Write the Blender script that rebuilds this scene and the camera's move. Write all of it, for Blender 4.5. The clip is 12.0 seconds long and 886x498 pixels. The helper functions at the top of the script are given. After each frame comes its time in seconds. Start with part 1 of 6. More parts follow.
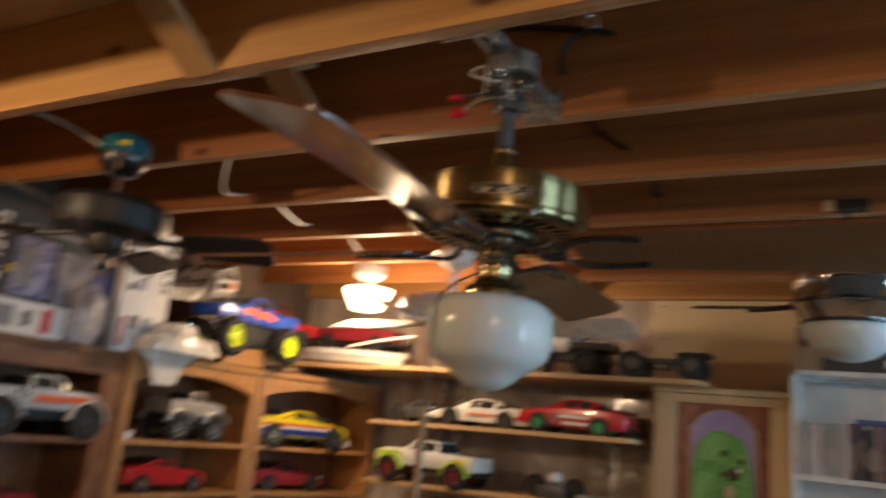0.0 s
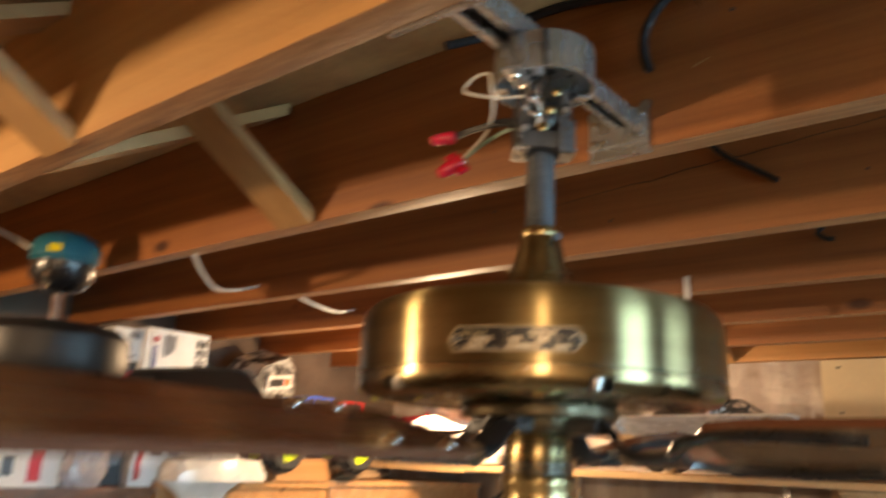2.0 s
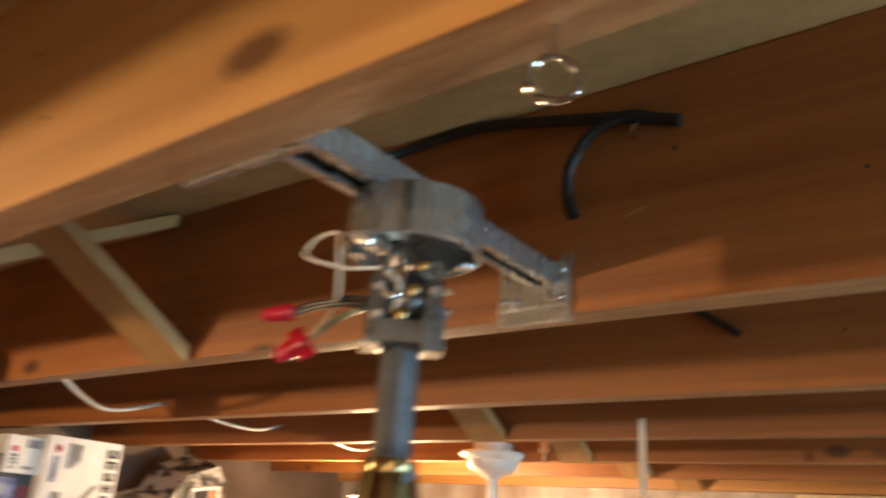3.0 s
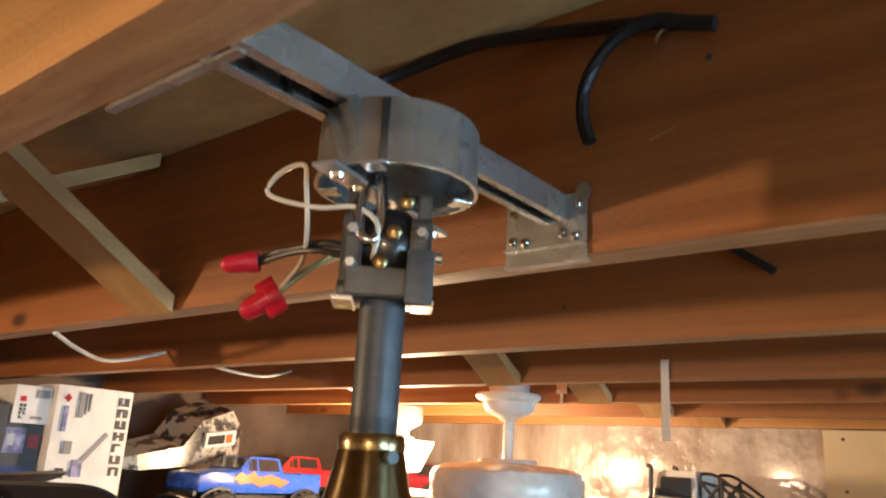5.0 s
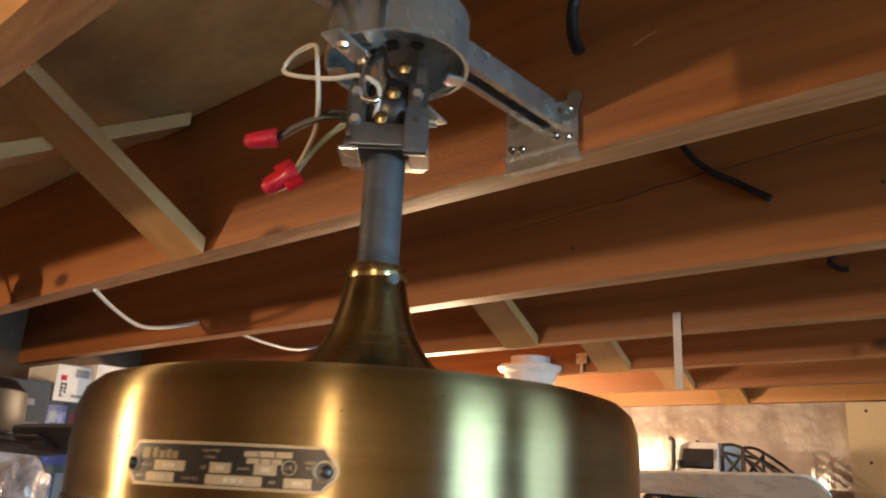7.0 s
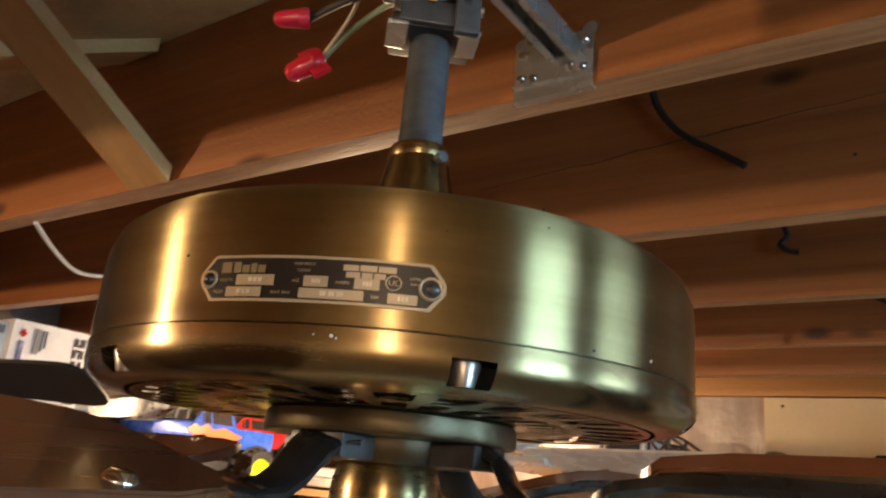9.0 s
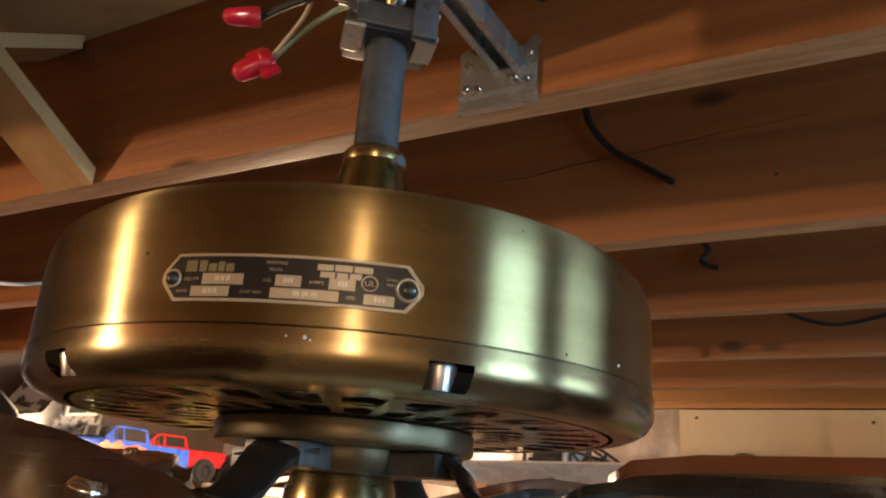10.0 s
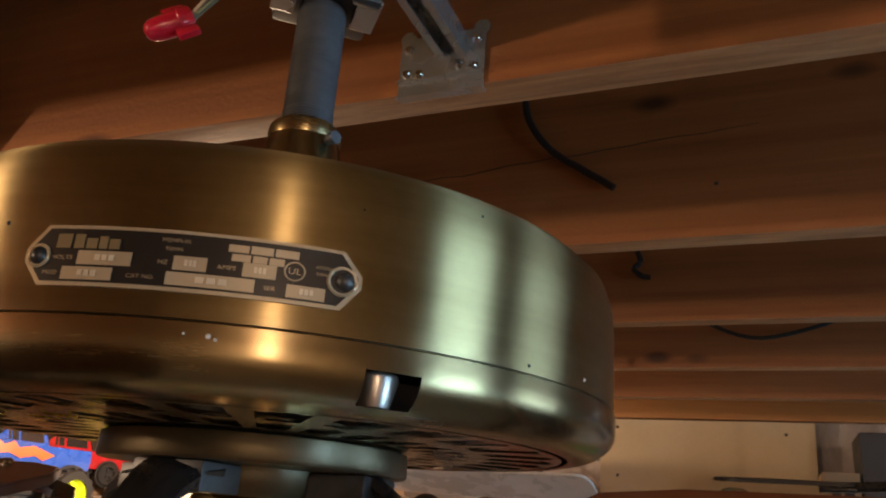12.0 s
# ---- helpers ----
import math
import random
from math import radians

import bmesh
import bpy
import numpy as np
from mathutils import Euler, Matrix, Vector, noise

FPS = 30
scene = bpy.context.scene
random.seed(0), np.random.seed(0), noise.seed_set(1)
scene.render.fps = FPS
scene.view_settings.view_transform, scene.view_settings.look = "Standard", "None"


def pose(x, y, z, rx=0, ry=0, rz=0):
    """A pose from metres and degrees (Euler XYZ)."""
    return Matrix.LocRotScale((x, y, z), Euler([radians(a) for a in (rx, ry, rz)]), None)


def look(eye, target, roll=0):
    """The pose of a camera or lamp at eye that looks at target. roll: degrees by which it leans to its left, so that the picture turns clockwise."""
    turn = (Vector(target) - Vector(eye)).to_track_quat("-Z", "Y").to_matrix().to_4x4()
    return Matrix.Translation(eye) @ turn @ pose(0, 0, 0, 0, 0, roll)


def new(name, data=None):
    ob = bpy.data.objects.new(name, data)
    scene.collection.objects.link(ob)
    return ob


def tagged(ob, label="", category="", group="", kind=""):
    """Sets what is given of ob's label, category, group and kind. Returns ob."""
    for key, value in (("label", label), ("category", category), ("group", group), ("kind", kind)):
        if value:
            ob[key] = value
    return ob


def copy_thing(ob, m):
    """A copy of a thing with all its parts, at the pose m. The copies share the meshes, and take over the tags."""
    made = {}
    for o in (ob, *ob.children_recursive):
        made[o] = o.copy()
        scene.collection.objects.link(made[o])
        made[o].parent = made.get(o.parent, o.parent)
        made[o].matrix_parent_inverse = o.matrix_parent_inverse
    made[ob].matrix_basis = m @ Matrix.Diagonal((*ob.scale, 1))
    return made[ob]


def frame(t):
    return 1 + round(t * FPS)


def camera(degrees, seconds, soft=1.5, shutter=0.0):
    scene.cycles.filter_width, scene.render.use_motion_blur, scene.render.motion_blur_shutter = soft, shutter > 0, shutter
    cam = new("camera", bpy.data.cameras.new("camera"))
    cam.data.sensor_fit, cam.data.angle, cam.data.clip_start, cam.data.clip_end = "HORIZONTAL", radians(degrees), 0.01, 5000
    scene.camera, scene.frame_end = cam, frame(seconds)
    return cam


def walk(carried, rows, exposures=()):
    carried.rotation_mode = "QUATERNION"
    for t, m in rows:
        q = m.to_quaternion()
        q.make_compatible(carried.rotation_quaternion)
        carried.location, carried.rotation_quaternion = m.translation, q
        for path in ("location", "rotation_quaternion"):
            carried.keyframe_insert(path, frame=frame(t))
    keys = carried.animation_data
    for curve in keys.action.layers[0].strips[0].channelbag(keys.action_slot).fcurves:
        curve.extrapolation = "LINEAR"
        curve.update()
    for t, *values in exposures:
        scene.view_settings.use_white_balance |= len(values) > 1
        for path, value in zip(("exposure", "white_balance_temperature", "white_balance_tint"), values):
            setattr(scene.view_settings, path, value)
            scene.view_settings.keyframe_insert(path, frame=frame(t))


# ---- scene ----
cam = camera(59.5, 12.0, soft=2.0, shutter=0.8)
EXPOSURES = [(0, -0.35, 6500, 10), (0.5, 0.25, 6500, 9), (1.0, 0.5, 6500, 9), (1.5, 0.5, 6600, 9), (2.5, 0.6, 7100, 9), (3.2, 0.6, 6900, 9), (5.0, 0.6, 6500, 9), (6.0, 0.65, 6450, 9), (7.0, 0.5, 6600, 9), (9.5, 0.33, 6450, 11), (10.5, 0.25, 6350, 14), (11.5, 0.0, 6320, 15), (12, -0.2, 6350, 16)]
PATH = [
    (0, (0.243, 0.047, 1.497), (-0.734, 1.732, 1.952), 5.8),
    (0.3, (0.211, 0.118, 1.53), (-0.592, 1.881, 2.026), 3.0),
    (0.5, (0.211, 0.218, 1.58), (-0.706, 1.932, 2.051), 1.4),
    (0.8, (0.198, 0.317, 1.624), (-0.926, 1.907, 2.082), 4.2),
    (1, (0.174, 0.377, 1.653), (-0.953, 1.965, 2.111), 6.6),
    (1.2, (0.155, 0.443, 1.665), (-0.962, 2.036, 2.128), 4.8),
    (1.3, (0.164, 0.476, 1.675), (-0.966, 2.06, 2.135), 2.7),
    (1.5, (0.143, 0.556, 1.718), (-1.101, 2.039, 2.221), 1.0),
    (1.8, (0.04, 0.616, 1.779), (-1.281, 2.027, 2.293), 2.5),
    (2, (0.023, 0.666, 1.803), (-1.208, 2.157, 2.314), 2.5),
    (2.3, (-0.005, 0.736, 1.852), (-1.188, 2.248, 2.412), 0.8),
    (2.5, (0.035, 0.754, 1.88), (-1.205, 2.186, 2.52), 2.3),
    (3, (0.001, 0.858, 1.964), (-1.169, 2.325, 2.658), 4.4),
    (3.2, (0.004, 0.897, 1.988), (-1.11, 2.433, 2.619), 3.9),
    (4.8, (-0.041, 0.928, 2.001), (-1.26, 2.418, 2.543), 3.9),
    (5, (-0.042, 0.939, 1.995), (-1.269, 2.424, 2.534), 3.4),
    (5.5, (-0.021, 0.945, 1.975), (-1.304, 2.378, 2.525), 3.1),
    (6, (-0.011, 0.969, 1.939), (-1.369, 2.325, 2.502), 2.9),
    (6.5, (-0.007, 0.959, 1.902), (-1.291, 2.388, 2.458), 2.0),
    (7, (-0.002, 0.932, 1.883), (-1.279, 2.362, 2.452), 2.9),
    (7.5, (-0.025, 0.914, 1.869), (-1.27, 2.394, 2.38), 4.6),
    (7.7, (-0.047, 0.92, 1.831), (-1.265, 2.438, 2.292), 5.0),
    (9.3, (-0.085, 0.916, 1.812), (-1.134, 2.504, 2.426), 4.5),
    (9.5, (-0.09, 0.916, 1.81), (-1.084, 2.536, 2.432), 4.2),
    (10, (-0.102, 0.911, 1.81), (-1.035, 2.563, 2.443), 4.0),
    (10.5, (-0.095, 0.897, 1.808), (-0.942, 2.581, 2.477), 3.9),
    (11, (-0.108, 0.924, 1.812), (-0.922, 2.624, 2.48), 3.2),
    (11.5, (-0.126, 0.948, 1.823), (-0.924, 2.667, 2.462), 3.9),
    (12, (-0.132, 0.954, 1.821), (-0.892, 2.684, 2.475), 4.4),
]
walk(cam, [(t, look(eye, target, roll)) for t, eye, target, roll in PATH], EXPOSURES)


# ---- world and lights ----
world = bpy.data.worlds.new("world")
scene.world = world
world.use_nodes = True
wn, wl = world.node_tree.nodes, world.node_tree.links
sky = wn.new("ShaderNodeTexSky")
sky.sky_type, sky.sun_disc, sky.sun_elevation, sky.sun_rotation = "NISHITA", False, radians(35), radians(60)
wl.new(sky.outputs[0], wn["Background"].inputs[0])
wn["Background"].inputs[1].default_value = 0.06

LAMP_POWER, WINDOW_POWER = 17.0, (5.2, 6.2)
WARM, COOL = (1.0, 0.68, 0.41), (0.55, 0.95, 1.25)
LAMPS = [(-1.70, 2.79, 2.02), (-1.82, -0.12, 2.00), (1.35, -1.26, 2.085)]
WINDOWS = [(0.74, 1.52), (2.06, 3.12)]          # y ranges in the east wall
WIN_Z = (1.20, 2.12)
EAST, WEST, NORTH, SOUTH = 2.10, -2.64, 3.56, -1.90
JOIST_Z, DECK_Z = 2.170, 2.405


def point_lamp(x, y, z, power, colour, radius):
    d = bpy.data.lights.new("bulb_light", "POINT")
    d.energy, d.color, d.shadow_soft_size = power, colour, radius
    ob = new("bulb_light", d)
    ob.location = (x, y, z)


for n, (x, y, z) in enumerate(LAMPS):
    point_lamp(x, y, z - (0.0 if n else 0.01), LAMP_POWER * (1.5, 3.0, 3.5)[n], WARM, 0.045)
for (y0, y1), power in zip(WINDOWS, WINDOW_POWER):
    d = bpy.data.lights.new("window_daylight", "AREA")
    d.shape, d.size, d.size_y, d.energy, d.color = "RECTANGLE", WIN_Z[1] - WIN_Z[0] - 0.06, y1 - y0 - 0.06, power, COOL
    d.spread = radians(95)
    ob = new("window_daylight", d)
    ob.matrix_world = look((EAST + 0.10, (y0 + y1) / 2, sum(WIN_Z) / 2), (0, (y0 + y1) / 2, sum(WIN_Z) / 2), 90)


# ---- mesh helpers ----
def obj_of(name, bm, material, smooth=40):
    me = bpy.data.meshes.new(name)
    bmesh.ops.recalc_face_normals(bm, faces=bm.faces)
    bm.to_mesh(me)
    bm.free()
    if material:
        me.materials.append(material)
    if smooth:
        me.shade_smooth()
        me.set_sharp_from_angle(angle=radians(smooth))
    return new(name, me)


def part(name, bm, material, parent, label="", smooth=40):
    ob = obj_of(name, bm, material, smooth)
    ob.parent = parent
    if label:
        ob["label"] = label
    return ob


def share(ob, name, m, parent):
    o = new(name, ob.data)
    o.parent = parent
    o.matrix_basis = m
    return o


def thing(name, m, label, category, group="", kind=""):
    ob = new(name)
    ob.empty_display_size = 0.05
    ob.matrix_basis = m
    return tagged(ob, label, category, group, kind)


def solid(name, bm, material, label, category, group="", kind="", smooth=40):
    return tagged(obj_of(name, bm, material, smooth), label, category, group, kind)


def box(bm, lo, hi, m=None, bevel=0.0):
    m = m or Matrix()
    mid = [(a + b) / 2 for a, b in zip(lo, hi)]
    size = [abs(b - a) for a, b in zip(lo, hi)]
    got = bmesh.ops.create_cube(bm, size=1.0, matrix=m @ Matrix.Translation(mid) @ Matrix.Diagonal((*size, 1)))
    if bevel:
        edges = list({e for v in got["verts"] for e in v.link_edges})
        bmesh.ops.bevel(bm, geom=edges, offset=bevel, segments=2, affect="EDGES", profile=0.7)
    return bm


def B():
    return bmesh.new()


def lathe(bm, profile, seg=48, m=None):
    """A turned solid round z from (radius, z) pairs."""
    m = m or Matrix()
    rings = []
    for r, z in profile:
        if r < 1e-5:
            rings.append([bm.verts.new(m @ Vector((0, 0, z)))])
        else:
            rings.append([bm.verts.new(m @ Vector((r * math.cos(a), r * math.sin(a), z))) for a in (2 * math.pi * i / seg for i in range(seg))])
    for p, q in zip(rings, rings[1:]):
        for i in range(seg):
            k = (i + 1) % seg
            f = [p[0], q[i], q[k]] if len(p) == 1 and len(q) > 1 else [p[i], q[0], p[k]] if len(q) == 1 and len(p) > 1 else [p[i], q[i], q[k], p[k]] if len(p) > 1 else None
            if f:
                bm.faces.new(f)
    return bm


def tube(bm, points, r, seg=8):
    """A round rod or wire through points, smoothed."""
    pts = [Vector(p) for p in points]
    if len(pts) > 2:
        fine = []
        for i in range(len(pts) - 1):
            p0, p1, p2, p3 = pts[max(i - 1, 0)], pts[i], pts[i + 1], pts[min(i + 2, len(pts) - 1)]
            for k in range(5):
                t = k / 5
                fine.append(0.5 * (2 * p1 + (p2 - p0) * t + (2 * p0 - 5 * p1 + 4 * p2 - p3) * t * t + (3 * p1 - p0 - 3 * p2 + p3) * t ** 3))
        pts = fine + [pts[-1]]
    rings, up = [], Vector((0.31, 0.17, 0.93))
    for i, p in enumerate(pts):
        d = (pts[min(i + 1, len(pts) - 1)] - pts[max(i - 1, 0)]).normalized()
        a = d.cross(up)
        a = a.normalized() if a.length > 1e-3 else d.orthogonal().normalized()
        b = d.cross(a)
        rings.append([bm.verts.new(p + r * (math.cos(q) * a + math.sin(q) * b)) for q in (2 * math.pi * k / seg for k in range(seg))])
    for p, q in zip(rings, rings[1:]):
        for i in range(seg):
            bm.faces.new([p[i], p[(i + 1) % seg], q[(i + 1) % seg], q[i]])
    bm.faces.new(rings[0][::-1]), bm.faces.new(rings[-1])
    return bm


def prism(bm, outline, z0, z1, m=None):
    """A plate: an outline in x, y, raised from z0 to z1."""
    m = m or Matrix()
    a = [bm.verts.new(m @ Vector((x, y, z0))) for x, y in outline]
    b = [bm.verts.new(m @ Vector((x, y, z1))) for x, y in outline]
    n = len(a)
    bm.faces.new(a[::-1]), bm.faces.new(b)
    for i in range(n):
        bm.faces.new([a[i], a[(i + 1) % n], b[(i + 1) % n], b[i]])
    return bm


def loft(bm, sections):
    """A skin through closed sections with the same number of points, with ends."""
    rows = [[bm.verts.new(p) for p in sec] for sec in sections]
    n = len(rows[0])
    for p, q in zip(rows, rows[1:]):
        for i in range(n):
            bm.faces.new([p[i], p[(i + 1) % n], q[(i + 1) % n], q[i]])
    bm.faces.new(rows[0][::-1]), bm.faces.new(rows[-1])
    return bm


SIDE = Matrix(((1, 0, 0, 0), (0, 0, -1, 0), (0, 1, 0, 0), (0, 0, 0, 1)))     # x, y plate stood up into x, z


def lettering(text, size):
    """Triangles of a line of text in the built-in font, centred, in x, y."""
    cu = bpy.data.curves.new("text", "FONT")
    cu.body, cu.size, cu.align_x, cu.align_y, cu.resolution_u = text, size, "CENTER", "CENTER", 2
    ob = new("text", cu)
    me = bpy.data.meshes.new_from_object(ob.evaluated_get(bpy.context.evaluated_depsgraph_get()))
    vs, fs = [tuple(v.co) for v in me.vertices], [tuple(p.vertices) for p in me.polygons]
    bpy.data.objects.remove(ob), bpy.data.curves.remove(cu), bpy.data.meshes.remove(me)
    return vs, fs


def write(bm, text, size, place):
    """Lay text into bm; place maps x, y to a point."""
    vs, fs = lettering(text, size)
    got = [bm.verts.new(place(x, y)) for x, y, _ in vs]
    for f in fs:
        bm.faces.new([got[i] for i in f])
    return bm


# ---- materials ----
def material(name, colour, rough=0.5, metal=0.0, colour2=None, scale=(8, 8, 8), detail=6.0, bump=0.0, bump_scale=60.0, fine=0.12, coat=0.0, spread=(0.35, 0.65), random_tint=0.0, rough_vary=0.1):
    m = bpy.data.materials.new(name)
    m.use_nodes = True
    nt = m.node_tree
    n, l = nt.nodes, nt.links
    p = n["Principled BSDF"]
    p.inputs["Metallic"].default_value, p.inputs["Roughness"].default_value = metal, rough
    p.inputs["Coat Weight"].default_value, p.inputs["Coat Roughness"].default_value = coat, 0.08
    co = n.new("ShaderNodeTexCoord")
    mp = n.new("ShaderNodeMapping")
    mp.inputs["Scale"].default_value = scale
    info = n.new("ShaderNodeObjectInfo")
    off = n.new("ShaderNodeVectorMath")
    off.operation = "SCALE"
    l.new(info.outputs["Random"], off.inputs["Scale"])
    off.inputs[0].default_value = (31.0, 17.0, 23.0)
    add = n.new("ShaderNodeVectorMath")
    l.new(co.outputs["Object"], mp.inputs["Vector"])
    l.new(mp.outputs[0], add.inputs[0])
    l.new(off.outputs[0], add.inputs[1])
    big = n.new("ShaderNodeTexNoise")
    big.inputs["Scale"].default_value, big.inputs["Detail"].default_value, big.inputs["Roughness"].default_value = 1.0, detail, 0.6
    l.new(add.outputs[0], big.inputs["Vector"])
    ramp = n.new("ShaderNodeValToRGB")
    c2 = colour2 or tuple(min(1.0, c * 0.82) for c in colour)
    ramp.color_ramp.elements[0].position, ramp.color_ramp.elements[1].position = spread
    ramp.color_ramp.elements[0].color, ramp.color_ramp.elements[1].color = (*c2, 1), (*colour, 1)
    l.new(big.outputs[0], ramp.inputs[0])
    small = n.new("ShaderNodeTexNoise")
    small.inputs["Scale"].default_value, small.inputs["Detail"].default_value = bump_scale, 4.0
    l.new(co.outputs["Object"], small.inputs["Vector"])
    hue = n.new("ShaderNodeHueSaturation")
    val = n.new("ShaderNodeMapRange")
    val.inputs[3].default_value, val.inputs[4].default_value = 1 - fine, 1 + fine
    l.new(small.outputs[0], val.inputs[0])
    if random_tint:
        tint = n.new("ShaderNodeMapRange")
        tint.inputs[3].default_value, tint.inputs[4].default_value = 1 - random_tint, 1 + random_tint
        l.new(info.outputs["Random"], tint.inputs[0])
        mul = n.new("ShaderNodeMath")
        mul.operation = "MULTIPLY"
        l.new(val.outputs[0], mul.inputs[0]), l.new(tint.outputs[0], mul.inputs[1])
        l.new(mul.outputs[0], hue.inputs["Value"])
    else:
        l.new(val.outputs[0], hue.inputs["Value"])
    l.new(ramp.outputs[0], hue.inputs["Color"])
    l.new(hue.outputs[0], p.inputs["Base Color"])
    rr = n.new("ShaderNodeMapRange")
    rr.inputs[3].default_value, rr.inputs[4].default_value = max(0.02, rough - rough_vary), min(1.0, rough + rough_vary)
    l.new(big.outputs[0], rr.inputs[0])
    l.new(rr.outputs[0], p.inputs["Roughness"])
    if bump:
        bp = n.new("ShaderNodeBump")
        bp.inputs["Strength"].default_value, bp.inputs["Distance"].default_value = 1.0, bump
        mix = n.new("ShaderNodeMath")
        mix.operation = "ADD"
        l.new(big.outputs[0], mix.inputs[0]), l.new(small.outputs[0], mix.inputs[1])
        l.new(mix.outputs[0], bp.inputs["Height"])
        l.new(bp.outputs[0], p.inputs["Normal"])
    return m


def wood(name, light, dark, along="x", rough=0.55, bump=0.0006, knots=True, tint=0.12, coat=0.0, grain=34.0, stretch=1.1, wander=0.0):
    """Sawn or finished wood: stretched grain, rings and knots, at real size."""
    m = material(name, light, rough, 0.0, dark, {"x": (stretch, grain * 0.55, grain), "y": (grain, stretch, grain * 0.55), "z": (grain, grain * 0.55, stretch)}[along], 8.0, bump, 180.0, 0.07, coat, (0.28, 0.70), tint)
    nt = m.node_tree
    n, l = nt.nodes, nt.links
    hue = next(k for k in n if k.bl_idname == "ShaderNodeHueSaturation")
    next(k for k in n if k.bl_idname == "ShaderNodeTexNoise").inputs["Distortion"].default_value = wander
    co = next(k for k in n if k.bl_idname == "ShaderNodeTexCoord")
    off = next(k for k in n if k.bl_idname == "ShaderNodeVectorMath" and k.operation == "SCALE")
    if knots:
        mp = n.new("ShaderNodeMapping")
        mp.inputs["Scale"].default_value = {"x": (3.2, 7.0, 7.0), "y": (7.0, 3.2, 7.0), "z": (7.0, 7.0, 3.2)}[along]
        add = n.new("ShaderNodeVectorMath")
        vo = n.new("ShaderNodeTexVoronoi")
        vo.inputs["Scale"].default_value = 1.0
        ramp = n.new("ShaderNodeValToRGB")
        ramp.color_ramp.elements[0].position, ramp.color_ramp.elements[1].position = 0.055, 0.12
        ramp.color_ramp.elements[0].color, ramp.color_ramp.elements[1].color = (1, 1, 1, 1), (0, 0, 0, 1)
        mix = n.new("ShaderNodeMix")
        mix.data_type = "RGBA"
        l.new(co.outputs["Object"], mp.inputs["Vector"]), l.new(mp.outputs[0], add.inputs[0]), l.new(off.outputs[0], add.inputs[1])
        l.new(add.outputs[0], vo.inputs["Vector"]), l.new(vo.outputs["Distance"], ramp.inputs[0])
        l.new(ramp.outputs[0], mix.inputs[0])
        src = hue.inputs["Color"].links[0].from_socket
        l.new(src, mix.inputs[6])
        mix.inputs[7].default_value = (dark[0] * 0.35, dark[1] * 0.3, dark[2] * 0.3, 1)
        l.new(mix.outputs[2], hue.inputs["Color"])
    return m


def brushed(name, colour, rough, aniso=0.75):
    m = material(name, colour, rough, 1.0, tuple(c * q for c, q in zip(colour, (0.68, 0.66, 0.60))), (6, 6, 75), 7.0, 0.0, 220.0, 0.10, 0.0, (0.28, 0.66), 0.0, 0.09)
    n, l = m.node_tree.nodes, m.node_tree.links
    t = n.new("ShaderNodeTangent")
    t.direction_type, t.axis = "RADIAL", "Z"
    p = n["Principled BSDF"]
    p.inputs["Anisotropic"].default_value, p.inputs["Anisotropic Rotation"].default_value = aniso, 0.25
    l.new(t.outputs[0], p.inputs["Tangent"])
    p.inputs["Coat Weight"].default_value, p.inputs["Coat Roughness"].default_value = 0.18, 0.22
    return m


def glowing(name, colour, strength):
    m = bpy.data.materials.new(name)
    m.use_nodes = True
    p = m.node_tree.nodes["Principled BSDF"]
    p.inputs["Base Color"].default_value = (0.9, 0.85, 0.78, 1)
    p.inputs["Emission Color"].default_value, p.inputs["Emission Strength"].default_value = (*colour, 1), strength
    return m


def plain(name, colour, rough=0.4, metal=0.0, coat=0.0):
    return material(name, colour, rough, metal, tuple(c * 0.85 for c in colour), (14, 14, 14), 4.0, 0.0, 220.0, 0.05, coat)


def clear_glass(name, tint=(1, 1, 1), rough=0.02):
    m = bpy.data.materials.new(name)
    m.use_nodes = True
    p = m.node_tree.nodes["Principled BSDF"]
    p.inputs["Base Color"].default_value, p.inputs["Roughness"].default_value, p.inputs["Transmission Weight"].default_value = (*tint, 1), rough, 1.0
    return m


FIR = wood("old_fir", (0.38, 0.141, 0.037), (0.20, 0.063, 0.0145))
# yellowish fir, lightened further for the lamplight on the nearest joist
FIR_PALE_LIT = wood("pale_lamplit_fir", (0.66, 0.37, 0.135), (0.50, 0.25, 0.08))
# far rim joist: orange-yellow lamplight put into the wood colour
FIR_RIM_LIT = wood("lamplit_rim_fir", (0.52, 0.26, 0.085), (0.36, 0.155, 0.044))
FIR_EDGE = wood("pale_fir_edge", (0.60, 0.325, 0.15), (0.30, 0.125, 0.046), knots=False, grain=150.0, stretch=8.0, wander=0.8)
PINE_STRIP = wood("pale_pine", (0.52, 0.305, 0.125), (0.38, 0.20, 0.075), along="y", knots=False)
DECKING = material("deck_plywood", (0.74, 0.47, 0.20), 0.8, 0.0, (0.40, 0.225, 0.085), (3.5, 9, 9), 9.0, 0.0008, 90.0, 0.16, 0.0, (0.30, 0.72))
CABINET_BROWN = wood("brown_cabinet_wood", (0.24, 0.105, 0.045), (0.13, 0.05, 0.02), along="y", rough=0.38, knots=False, coat=0.2)
CABINET_PINE = wood("orange_pine", (0.50, 0.26, 0.10), (0.33, 0.15, 0.05), along="y", rough=0.4, coat=0.2)
SHELF_PINE = wood("shelf_pine", (0.62, 0.42, 0.22), (0.46, 0.28, 0.13), along="x", knots=False)
FRAME_OAK = wood("frame_oak", (0.66, 0.51, 0.31), (0.52, 0.37, 0.20), along="z", knots=False)
